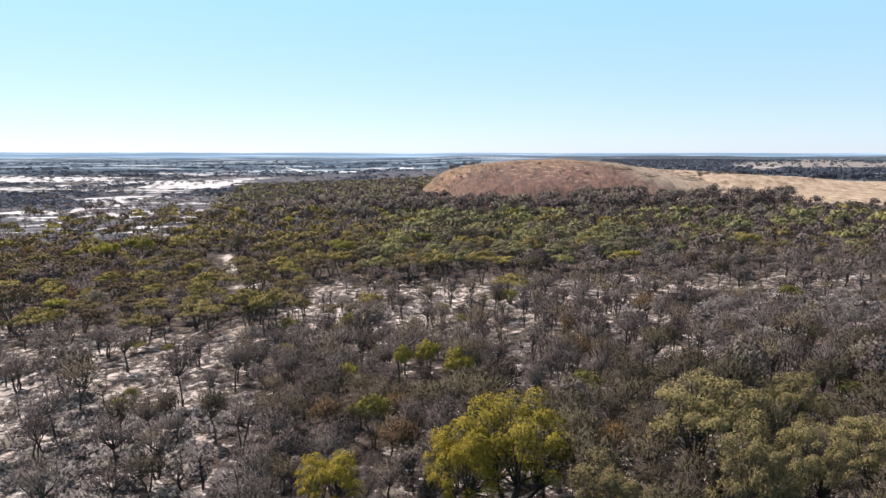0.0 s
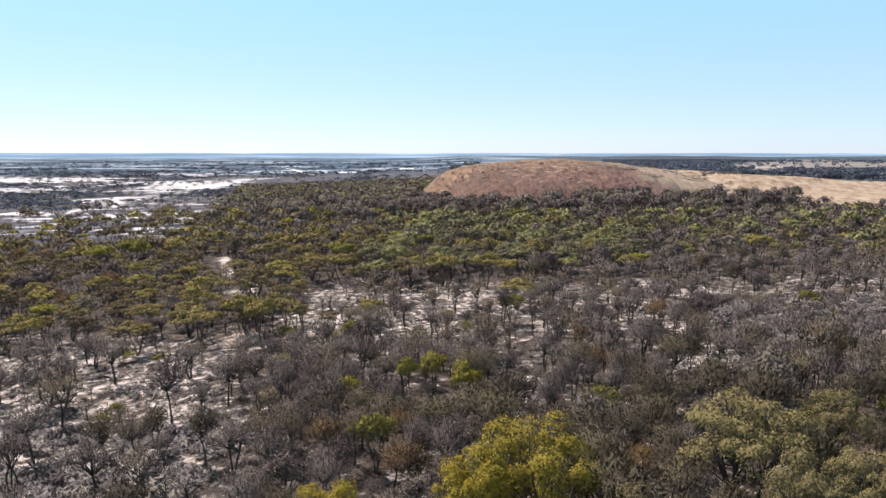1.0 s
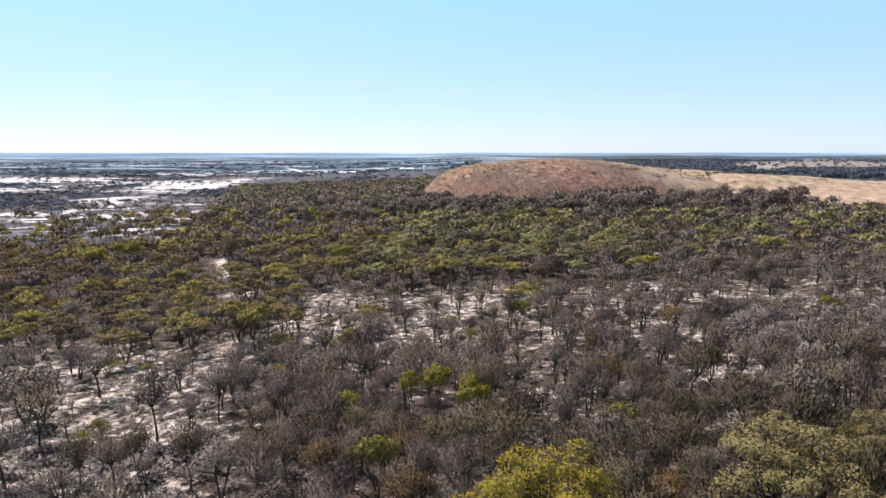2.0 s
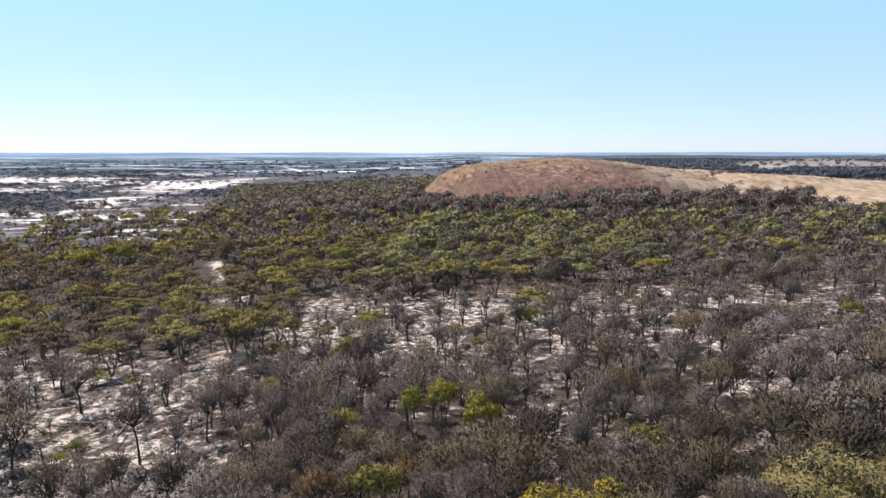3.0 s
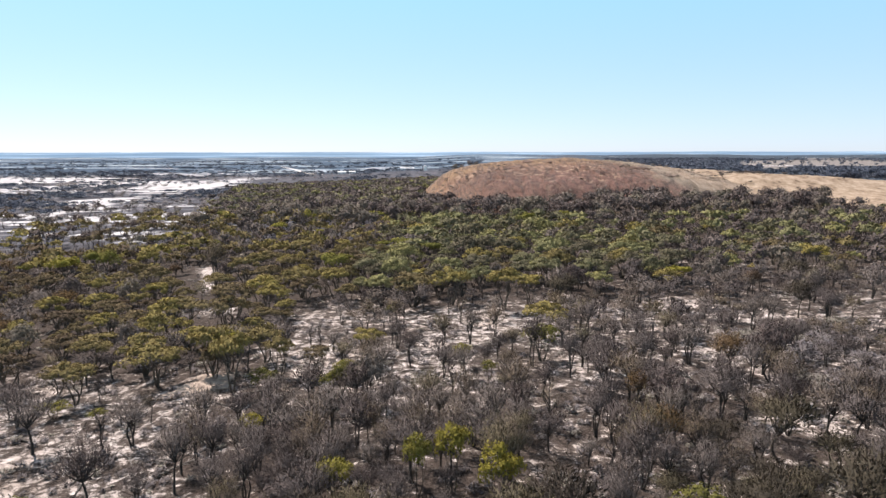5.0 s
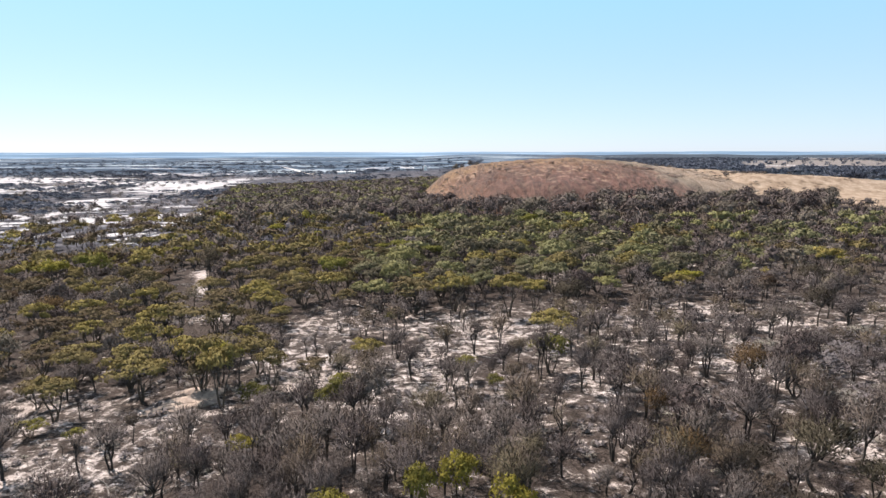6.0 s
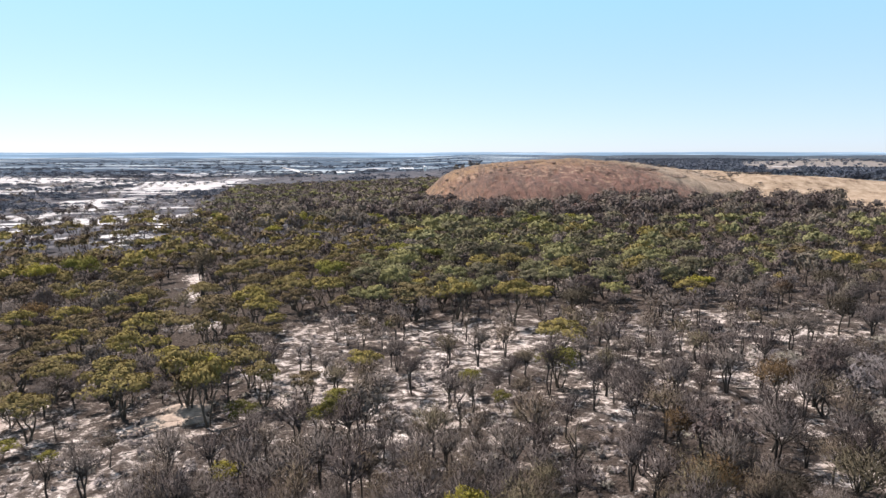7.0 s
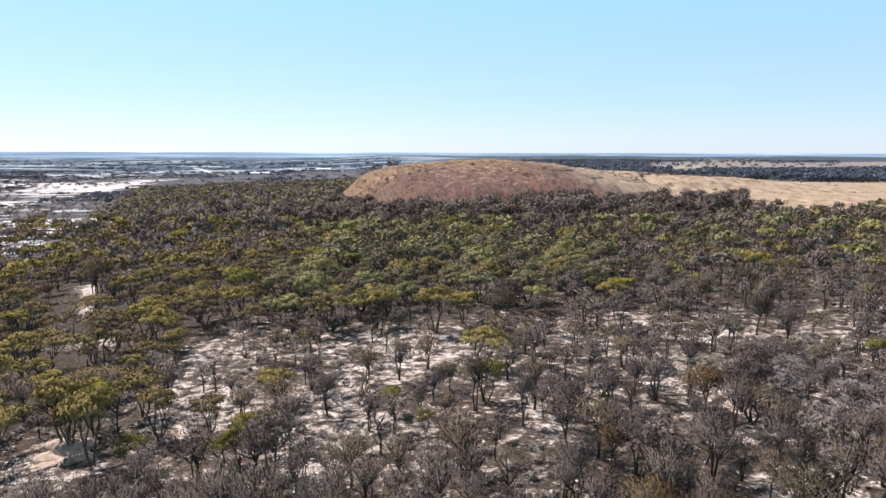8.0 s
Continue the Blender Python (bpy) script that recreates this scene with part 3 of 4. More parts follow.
def grow(kind, seed, fine):
    """Trunk and crown of a tree 1 unit high and about 1 unit wide. fine: leaf sprays in the crown."""
    rng = np.random.default_rng(seed)
    wood, boughs, crown = Pieces(), Pieces(), Pieces()
    sides = 5 if fine > 300 else 3
    size = 1.7 / math.sqrt(fine)
    if kind in HABIT and (kind != "olive" or fine > 5000):
        n, flat, lowest, stems = HABIT[kind]
        big = fine > 5000
        if big:
            n, flat, lowest = 58, 0.11, 0.16
        if fine < 60:
            n = 5
        puff = (0.72 if big else 0.68 if kind == "dark" else 0.6) / math.sqrt(n)
        forks = []
        for k in range(1 if fine < 60 else 2 if fine < 600 else stems + int(rng.integers(0, 2))):
            a = k * 2.2 + rng.uniform(0, 1.5)
            tip = (0.15 * math.cos(a), 0.15 * math.sin(a), rng.uniform(0.26, 0.46))
            pts, rad = stem(rng, (0.03 * math.cos(a), 0.03 * math.sin(a), -0.03), tip, 0.023, 0.014, 0.04, 2 if fine < 60 else 3 if fine < 600 else 5)
            wood.tube(pts, rad, sides)
            forks.append(pts[-1])
        for c in range(n):
            a = c * 2.4 + rng.uniform(-0.5, 0.5)
            d = 0.41 * math.sqrt((c + 0.4) / n) * rng.uniform(0.8, 1.18)
            z = lowest + (0.93 - lowest - flat * 0.6) * (max(0.0, 1 - (d / 0.52) ** (3.2 if big else 2)) ** 0.5) * (rng.uniform(0.45, 1.08) if big else rng.uniform(0.7, 1.12))
            centre = np.array((d * math.cos(a), d * math.sin(a), z))
            wide = puff * rng.uniform(0.65, 1.3)
            ball = shell(rng, int(fine / n))
            away = centre - (0, 0, 0.45)
            crown.leaves(rng, centre + ball * (wide, wide, min(flat, wide) * rng.uniform(0.75, 1.2)), size * 1.3, 0.6, ball + 0.5 * away / (np.linalg.norm(away) + 0.1) + (0, 0, 0.12))
            fork = forks[int(np.argmin([np.linalg.norm(f[:2] - centre[:2]) for f in forks]))]
            if fine > 500:
                pts, rad = stem(rng, fork, centre, 0.009, 0.003, 0.035, 4)
                boughs.tube(pts, rad, 3)
    elif kind in ("grey", "orange", "olive"):
        full = kind != "grey"
        tips = []
        boles = int(rng.integers(1, 4))
        for k in range(boles):
            a = rng.uniform(0, 2 * np.pi)
            lean = rng.uniform(0.02, 0.14)
            pts, rad = stem(rng, (0.02 * math.cos(a), 0.02 * math.sin(a), -0.03), (lean * math.cos(a), lean * math.sin(a), rng.uniform(0.34, 0.5)), 0.032 if boles == 1 else 0.024, 0.016, 0.03, 5 if fine > 600 else 3)
            wood.tube(pts, rad, sides)
            tips.append(pts[-1])
        limbs = (18 if full else 14) if fine > 60 else 6
        for c in range(limbs):
            a = c * 2.4 + rng.uniform(-0.4, 0.4)
            d = (0.38 if full else 0.44) * math.sqrt((c + 0.3) / limbs) * rng.uniform(0.75, 1.2)
            end = np.array((d * math.cos(a), d * math.sin(a), (0.46 if full else 0.54) + (0.41 if full else 0.33) * math.sqrt(max(0.0, 1 - (d / 0.5) ** 2)) * rng.uniform(0.7, 1.12)))
            tip = tips[c % len(tips)]
            if fine > 500:
                pts, rad = stem(rng, tip, end, 0.013, 0.004, 0.04, 4)
                boughs.tube(pts, rad, 3)
            k = int(fine / limbs)
            wide = rng.uniform(0.1, 0.15)
            # brushes of fine twigs that sweep up and out along the end of each limb
            reach = rng.uniform(0.6, 1.12, (k, 1)) if not full else np.ones((k, 1))
            puffs = rng.normal(size=(k, 3)) * (wide, wide, wide * 0.85) * 0.72 * (0.35 + 0.65 * reach)
            out = puffs + (end - np.array((0, 0, 0.42))) * 0.3 + (0, 0, 0.08 if full else 0.14)
            out /= np.linalg.norm(out, axis=1, keepdims=True)
            spot = tip + (end - tip) * reach + puffs
            crown.twigs(rng, spot, size * (1.5 if fine > 500 else 1.05), (0.28 if full else 0.17) if fine > 500 else (0.5 if full else 0.36), out, 0.5 if fine > 500 else 0.8, spot - (0, 0, 0.5))
    elif kind == "bare":
        pts, rad = stem(rng, (0, 0, -0.03), (rng.uniform(-0.08, 0.08), rng.uniform(-0.08, 0.08), 0.58), 0.055, 0.03, 0.05, 6)
        wood.tube(pts, rad, sides)
        for c in range(7):
            k = rng.integers(2, 6)
            a = c * 2.4 + rng.uniform(-0.4, 0.4)
            end = pts[k] + (0.26 * math.cos(a), 0.26 * math.sin(a), rng.uniform(0.2, 0.4))
            lp, lr = stem(rng, pts[k], end, 0.022, 0.006, 0.05, 4)
            boughs.tube(lp, lr, sides)
            t = rng.uniform(0.4, 1.1, (int(fine / 7), 1))
            crown.twigs(rng, pts[k] + (end - pts[k]) * t + rng.normal(size=(len(t), 3)) * 0.05, 0.12, 0.1, np.tile((end - pts[k]) * 3, (len(t), 1)), 0.6)
    elif kind == "shrub":
        for c in range(4 if fine > 100 else 1):
            a = c * 2.4
            pts, rad = stem(rng, (0, 0, -0.05), (0.3 * math.cos(a), 0.3 * math.sin(a), rng.uniform(0.5, 0.8)), 0.02, 0.006, 0.05, 3)
            wood.tube(pts, rad, 3)
        p = shell(rng, fine, -0.7) * (0.46, 0.46, 0.46) * rng.uniform(0.6, 1.1, (fine, 1)) + (0, 0, 0.46)
        crown.twigs(rng, p, size * 1.5, 0.3, p * (0.8, 0.8, 0.3) + (0, 0, 0.35), 0.4, p - (0, 0, 0.2))
    return wood, boughs, crown


NAMES = {
    "mallee": ("mallee_tree", "multi-stemmed mallee with a flat yellow-green umbrella crown", "tree"),
    "lime": ("mallee_tree", "mallee with a fresh bright green crown above duller neighbours", "tree"),
    "sage": ("mallee_tree", "mallee with a soft grey-green spreading crown", "tree"),
    "mustard": ("gum_tree", "large gum with a bright mustard-yellow leafy crown", "tree"),
    "gum": ("gum_tree", "large full-crowned pale olive gum above grey scrub", "tree"),
    "grey": ("scrub_tree", "wispy grey-brown fire-scorched tree with a blackened trunk on sand", "tree"),
    "dark": ("sheoak_tree", "dense dark grey-green rounded tree with a dark trunk", "tree"),
    "yellow": ("wattle_tree", "bright yellow-green leafy small tree among grey scrub", "tree"),
    "olive": ("gum_tree", "bushy olive-green gum with a full rounded crown", "tree"),
    "orange": ("dying_tree", "tree with rusty orange-brown dead foliage", "tree"),
    "bare": ("dead_tree", "bare charred dead tree with a few thin branches", "tree"),
    "shrub": ("shrub", "low dry grey-brown shrub on pale sand", "shrub"),
}
GROUPS = {"gum": "olive-green gums", "mustard": "yellow-green trees", "sage": "mallees of the woodland", "lime": "mallees of the woodland", "mallee": "mallees of the woodland", "grey": "scorched scrub trees", "dark": "dark trees of the woodland", "yellow": "yellow-green trees", "olive": "olive-green gums", "orange": "rusty dying trees", "bare": "charred dead trees", "shrub": "shrubs on the sand"}
FINE = {"gum": 12000, "mustard": 15000, "sage": 1250, "lime": 1400, "mallee": 1300, "grey": 2150, "dark": 1250, "yellow": 1400, "olive": 1350, "orange": 1400, "bare": 180, "shrub": 200}
VARIANTS = {"gum": 3, "mustard": 2, "sage": 6, "lime": 4, "mallee": 8, "grey": 9, "dark": 4, "yellow": 4, "olive": 5, "orange": 3, "bare": 5, "shrub": 4}
templates = {}


def template(kind, variant, fine=None):
    key = (kind, variant, fine)
    if key not in templates:
        wood, boughs, crown = grow(kind, 1000 * (sorted(NAMES).index(kind) + 1) + variant, fine or FINE[kind])
        leaf_kind = "grey" if kind == "bare" else kind
        skin = BARK_BROWN if kind in ("mallee", "olive", "yellow") else BARK
        limbs = [Pieces() for k in range(3)]
        for v, q in zip(boughs.v, boughs.q[1:]):
            away = math.atan2(v[-1][1], v[-1][0]) + math.pi
            limbs[min(int(away * 3 / (2 * math.pi)), 2)].add(v, q - q.min())
        templates[key] = (wood.mesh("trunk", skin), [limb.mesh("branch", skin) for limb in limbs if limb.v], crown.mesh("crown", LEAF[leaf_kind]))
    return templates[key]


def plant(kind, x, y, h, w, rng, fine=None, label=""):
    name, text, category = NAMES[kind]
    ob = new(name)
    ob.empty_display_size = 0.2
    trunk, limbs, crown = template(kind, int(rng.integers(VARIANTS[kind])), fine)
    bole = part("stems" if kind == "shrub" else "trunk", trunk, ob)
    for limb in limbs:
        part("branch", limb, bole)
    part("crown", crown, ob)
    ob.matrix_world = Matrix.LocRotScale((x, y, height(x, y)), Euler((0, 0, rng.uniform(0, 6.28))), (w, w, h))
    return tagged(ob, label or text, category, GROUPS[kind])


# trees that stand out: x, y, height, crown width
GREY = [(-32.0, 70.4, 6.9, 4.7), (-33.6, 84.2, 9.0, 5.2), (-47.8, 99.4, 7.5, 6.5), (-55.6, 108.7, 6.0, 5.7), (-28.6, 89.9, 7.3, 4.7),
        (-26.2, 93.8, 6.8, 4.8), (-20.4, 74.1, 5.3, 3.0), (-21.1, 67.9, 7.2, 5.7), (-60.9, 93.0, 5.4, 4.5), (10.9, 124.4, 8.5, 4.6),
        (-7.2, 127.3, 6.1, 4.3), (2.3, 139.1, 7.0, 4.9), (-12.9, 118.6, 6.5, 3.2), (6.0, 96.8, 4.6, 3.6), (-5.8, 99.7, 6.1, 5.2)]
GREY_EAST = [(5.7, 112.6, 3.6, 2.6), (-37.5, 100.9, 5.7, 5.1), (-18.7, 102.8, 4.6, 2.8), (23.1, 105.3, 6.9, 6.0), (25.8, 104.5, 3.6, 4.8),
             (29.6, 102.8, 6.9, 6.4), (32.4, 98.0, 5.4, 4.3), (14.4, 99.3, 6.2, 4.4), (16.1, 101.9, 6.7, 4.5), (42.4, 119.2, 5.9, 5.8),
             (19.9, 122.4, 5.8, 3.7), (-61.7, 202.3, 12.8, 7.1)]
BARE = [(-57.3, 103.9, 4.4, 2.6), (-53.1, 81.1, 3.8, 1.6), (-44.4, 85.1, 3.0, 2.2), (-24.6, 60.6, 4.5, 3.4), (-22.7, 60.8, 4.6, 3.6), (-1.2, 115.0, 5.4, 3.6),
        (-23.0, 138.5, 5.2, 2.6), (9.7, 101.7, 6.3, 4.0), (-48.9, 116.2, 3.4, 1.8), (-40.7, 100.6, 5.4, 2.8), (17.9, 123.6, 7.0, 3.8)]
OLIVE = [(-25.2, 71.8, 6.3, 4.2), (-36.5, 73.1, 5.5, 4.2), (-31.9, 75.5, 5.2, 3.6)]
GUM = [(24.6, 57.6, 11.3, 12.0), (12.2, 44.8, 10.0, 8.0), (36.7, 66.5, 8.8, 7.5), (37.5, 55.0, 8.0, 8.0), (30.5, 51.5, 9.2, 7.0), (23.5, 46.8, 11.2, 7.5)]
DARK = [(-51.8, 89.7, 7.6, 7.5), (44.0, 120.6, 6.9, 5.7), (73.5, 163.3, 6.6, 4.6), (8.0, 384.0, 10.5, 9.0), (21.0, 385.0, 9.5, 9.0)]
YELLOW = [(-15.9, 115.5, 4.8, 3.6), (-4.9, 85.4, 6.8, 3.4), (-1.6, 87.0, 7.0, 4.0), (2.2, 82.4, 7.0, 4.0), (-7.2, 69.0, 6.6, 4.6), (68.8, 129.1, 4.6, 4.5),
          (-17.7, 115.4, 3.6, 4.1), (-16.3, 122.2, 3.4, 3.3), (-26.7, 115.7, 3.9, 4.1), (99.0, 200.5, 4.2, 5.6),
          (-40.5, 84.7, 2.6, 2.4), (-41.6, 83.4, 1.7, 2.2), (-35.4, 82.2, 1.5, 2.1), (-52.0, 110.9, 2.3, 4.4), (-44.8, 107.5, 2.2, 2.6)]
MUSTARD = [(6.0, 52.2, 11.9, 11.6), (1.8, 50.4, 10.0, 7.2), (-9.3, 53.5, 7.0, 6.8)]
ORANGE = [(-12.2, 69.0, 6.0, 4.2), (-5.0, 72.0, 5.4, 4.4), (21.0, 105.9, 5.2, 3.6)]
MALLEE = [(-14.0, 132.1, 5.2, 5.6), (-43.2, 121.0, 6.6, 8.8), (-36.3, 123.6, 8.6, 7.2), (-31.3, 117.4, 8.8, 6.4), (-0.3, 169.1, 8.6, 9.1), (-8.7, 170.0, 8.1, 11.0), 
          (-51.7, 154.3, 6.7, 10.5), (-59.9, 137.7, 4.0, 7.0), (47.9, 175.2, 5.4, 7.1), (-43.1, 210.5, 6.9, 6.4),
          (-52.0, 116.0, 6.2, 6.4), (-47.5, 127.0, 6.6, 7.2), (-56.0, 128.0, 6.0, 6.8), (-26.5, 124.5, 6.2, 5.6), (-51.0, 139.0, 7.2, 7.6), (-30.5, 132.0, 6.4, 6.2), (-64.0, 121.0, 6.4, 6.6),
          (26.6, 194.6, 8.2, 9.0), (-46.7, 196.3, 6.6, 8.0), (16.2, 169.1, 6.6, 6.8)]

LIME = [(-29.1, 196.9, 9.4, 8.5), (-101.0, 203.0, 9.5, 8.5), (-94.0, 207.0, 10.5, 9.0), (-64.0, 335.0, 10.5, 9.0), (-69.0, 338.0, 9.0, 7.0), (-32.2, 338.6, 9.0, 10.0), (-35.0, 128.0, 6.5, 6.0), (52.0, 180.0, 5.5, 6.0)]
GREY_SAND = [(-38.3, 107.4, 4.2, 2.6), (-54.4, 123.2, 5.1, 3.8), (-52.1, 126.3, 4.3, 3.4), (8.9, 133.6, 4.8, 4.1), (6.8, 122.0, 3.9, 3.2), (4.0, 124.7, 4.0, 2.6),
             (-16.1, 107.8, 3.3, 3.0), (15.3, 118.7, 7.0, 3.5), (18.3, 120.8, 4.6, 3.6), (21.6, 120.7, 4.5, 3.7), (32.4, 102.6, 4.6, 4.4), (34.8, 97.8, 6.8, 3.6),
             (-59.4, 90.8, 4.9, 6.3), (-18.0, 84.6, 5.1, 3.4), (-23.9, 87.9, 4.9, 4.5), (-18.2, 79.9, 4.0, 3.7), (30.8, 106.4, 5.5, 4.7), (42.0, 116.2, 5.2, 7.1)]
GREY_FAR = [(51.7, 142.7, 6.6, 5.5), (77.0, 168.9, 5.8, 5.4), (66.4, 145.4, 6.2, 5.4), (53.7, 131.2, 4.6, 5.5), (17.3, 135.2, 5.9, 4.1), (19.2, 128.4, 5.6, 3.9),
            (67.9, 154.5, 5.3, 4.9), (68.8, 149.2, 5.4, 5.2), (90.5, 147.1, 5.1, 5.8), (72.8, 161.4, 6.8, 5.4), (55.2, 143.7, 6.5, 5.7)]
BARE += [(-44.9, 104.9, 1.9, 1.2), (-54.7, 89.5, 2.7, 1.4), (-47.0, 91.1, 3.3, 1.5), (-10.8, 139.2, 4.8, 2.2)]
MALLEE += [(-35.1, 121.9, 6.0, 5.7), (-63.3, 132.9, 5.3, 7.1), (-39.1, 140.6, 4.6, 9.0), (-45.6, 141.1, 4.2, 7.5), (-54.5, 153.7, 6.9, 7.5)]
DARK += [(-3.6, 115.7, 2.2, 3.9), (-57.2, 131.1, 3.2, 5.0)]
ORANGE += [(20.2, 94.9, 4.9, 5.7)]
OLIVE += [(26.1, 93.8, 4.0, 5.1), (30.0, 76.5, 8.0, 7.6), (32.0, 70.5, 8.8, 8.0), (22.4, 75.7, 7.0, 5.5), (18.5, 68.3, 6.4, 6.0), (27.0, 68.0, 7.4, 7.0)]
cells = {}


def free(x, y, gap):
    k = (int(x // 6), int(y // 6))
    for i in (-1, 0, 1):
        for j in (-1, 0, 1):
            for px, py, pg in cells.get((k[0] + i, k[1] + j), ()):
                if (px - x) ** 2 + (py - y) ** 2 < (0.5 * (gap + pg)) ** 2:
                    return False
    return True


def take(x, y, gap):
    cells.setdefault((int(x // 6), int(y // 6)), []).append((x, y, gap))


rng = np.random.default_rng(11)
counts = dict.fromkeys(NAMES, 0)
for kind, rows in (("grey", GREY), ("grey", GREY_EAST), ("grey", GREY_SAND), ("grey", GREY_FAR), ("bare", BARE), ("olive", OLIVE), ("dark", DARK), ("yellow", YELLOW), ("mustard", MUSTARD), ("gum", GUM), ("orange", ORANGE), ("mallee", MALLEE), ("lime", LIME)):
    for x, y, h, w in rows:
        plant(kind, x, y, h, w, rng)
        take(x, y, min(w * 0.75, 6.0))
        counts[kind] += 1


def mood(x, y):
    """Trees per square metre and the shares of the kinds that grow at a place."""
    wx, wy = x + 9 * wob(x, y, 30, 1.0), y + 9 * wob(x, y, 30, 8.0)
    patch = wob(x, y, 22, 5.0)
    if float(rock_share(x, y)) > 0.02 or float(tan_share(x, y)) > 0.35:
        return 0.0, {}
    if max(float(clearing(x, y + k)) for k in (0.0, 4.0, 8.0, 12.0, 16.0)) > 0.3 or (abs(x + 36.5) < 4.6 and 108 < y < 125) or (abs(x - 37.5) < 5 and 98 < y < 105):
        return 0.0, {}
    if wy < 80:
        if wx > -4:
            return 0.085, {"olive": 0.52, "grey": 0.32, "dark": 0.09, "orange": 0.05, "yellow": 0.02}
        if wx > -20:
            return 0.055, {"grey": 0.72, "olive": 0.14, "orange": 0.05, "yellow": 0.04, "dark": 0.05}
        return 0.009, {"grey": 0.66, "olive": 0.2, "bare": 0.14}
    if wx < (-30 if 84 < wy < 102 else -24 if wy < 109 else -36) and wy < 117:
        return 0.006 + 0.013 * max(0, patch), {"grey": 0.7, "bare": 0.2, "dark": 0.1}
    if wy < 109 and -30 < wx < 4:
        return 0.062, {"grey": 0.93, "dark": 0.04, "yellow": 0.03}
    if wx < 14 and -34 < wx and wy < 170:
        return 0.008 + 0.016 * max(0, patch), {"grey": 0.7, "bare": 0.13, "mallee": 0.14, "yellow": 0.03}
    if 50 < wx < 100 and 106 < wy < 140:
        return 0.09, {"shrub": 0.72, "grey": 0.28}
    if wx >= 4 and wy < 178 + 0.15 * max(0, wx - 40):
        return (0.031 if wy < 112 or (wx > 26 and wy < 146) else 0.022 if wy < 150 else 0.015), {"grey": 0.86, "dark": 0.06, "olive": 0.03 + 0.3 * (wy < 98) * (wx > 20), "orange": 0.02}
    if y > 270 and x < -200 + 0.25 * (y - 328):
        return 0.0015, {"dark": 0.4, "mallee": 0.2, "grey": 0.4}
    if x < -120 - 0.1 * (y - 300) and y > 250:
        return 0.011 + 0.012 * patch, {"mallee": 0.5, "grey": 0.3, "dark": 0.2}
    if x > 0.56 * (y - 23) and y > 325:
        return 0.0, {}
    if wy > 335 + 0.12 * max(0, -x) and x > -70:
        return 0.034, {"dark": 0.55, "grey": 0.38, "sage": 0.24 if x < -12 else 0.05}
    if wx > (0.32 - 0.001 * (wy - 190)) * (wy - 30) and y > 180:
        if wy > 285:
            return 0.032, {"dark": 0.46, "grey": 0.36, "sage": 0.18}
        return 0.023, {"dark": 0.2, "grey": 0.38, "mallee": 0.1, "sage": 0.32}
    if wx > -22 and wy > 172:
        return 0.036, {"sage": 0.76, "mallee": 0.11, "grey": 0.07, "dark": 0.05, "lime": 0.01}
    if wx < -70 and wy < 265:
        return 0.033, {"mallee": 0.62, "dark": 0.15, "grey": 0.15, "orange": 0.055, "lime": 0.015}
    if wy > 262:
        return 0.034, {"mallee": 0.52, "dark": 0.3, "grey": 0.15, "lime": 0.03}
    return 0.033 + 0.012 * patch, {"mallee": 0.76, "grey": 0.13, "dark": 0.07, "lime": 0.012, "yellow": 0.003}


SIZE = {"shrub": (2.6, 4.4), "sage": (7.0, 7.4), "lime": (7.0, 6.8), "mallee": (7.0, 7.4), "grey": (5.6, 4.3), "dark": (6.4, 5.2), "yellow": (4.4, 4.0), "olive": (6.2, 6.0), "orange": (5.6, 4.8), "bare": (4.4, 2.6)}
spots = []
step = 2.4
for gy in np.arange(-28, 420, step):
    reach = max(0.72 * gy + 22, 60)
    for gx in np.arange(-reach, reach, step):
        x, y = gx + rng.uniform(0, step), gy + rng.uniform(0, step)
        dens, shares = mood(x, y)
        if rng.uniform() > dens * step * step * (2.4 if y > 34 else 0.9):
            continue
        kind = rng.choice(list(shares), p=np.array(list(shares.values())) / sum(shares.values()))
        h, w = SIZE[kind]
        s = rng.uniform(0.58, 1.28)
        if kind == "dark" and y > 320 and x > -110:
            s = (0.55 + 0.45 * s) * (1.75 if x < 110 else 1.55)
        h, w = h * s * rng.uniform(0.9, 1.1), w * s * rng.uniform(0.85, 1.2)
        if 50 < x < 100 and 106 < y < 140:
            h, w = h * 0.72, w * 0.9
        gap = w * (0.5 if (y < 110 and x > -22) or (50 < x < 100 and y < 142) else 0.62 if kind != "mallee" else 0.76)
        if free(x, y, gap):
            take(x, y, gap)
            spots.append((math.hypot(x, y - 20) if y > 34 else 230.0, str(kind), x, y, h, w))
spots.sort()


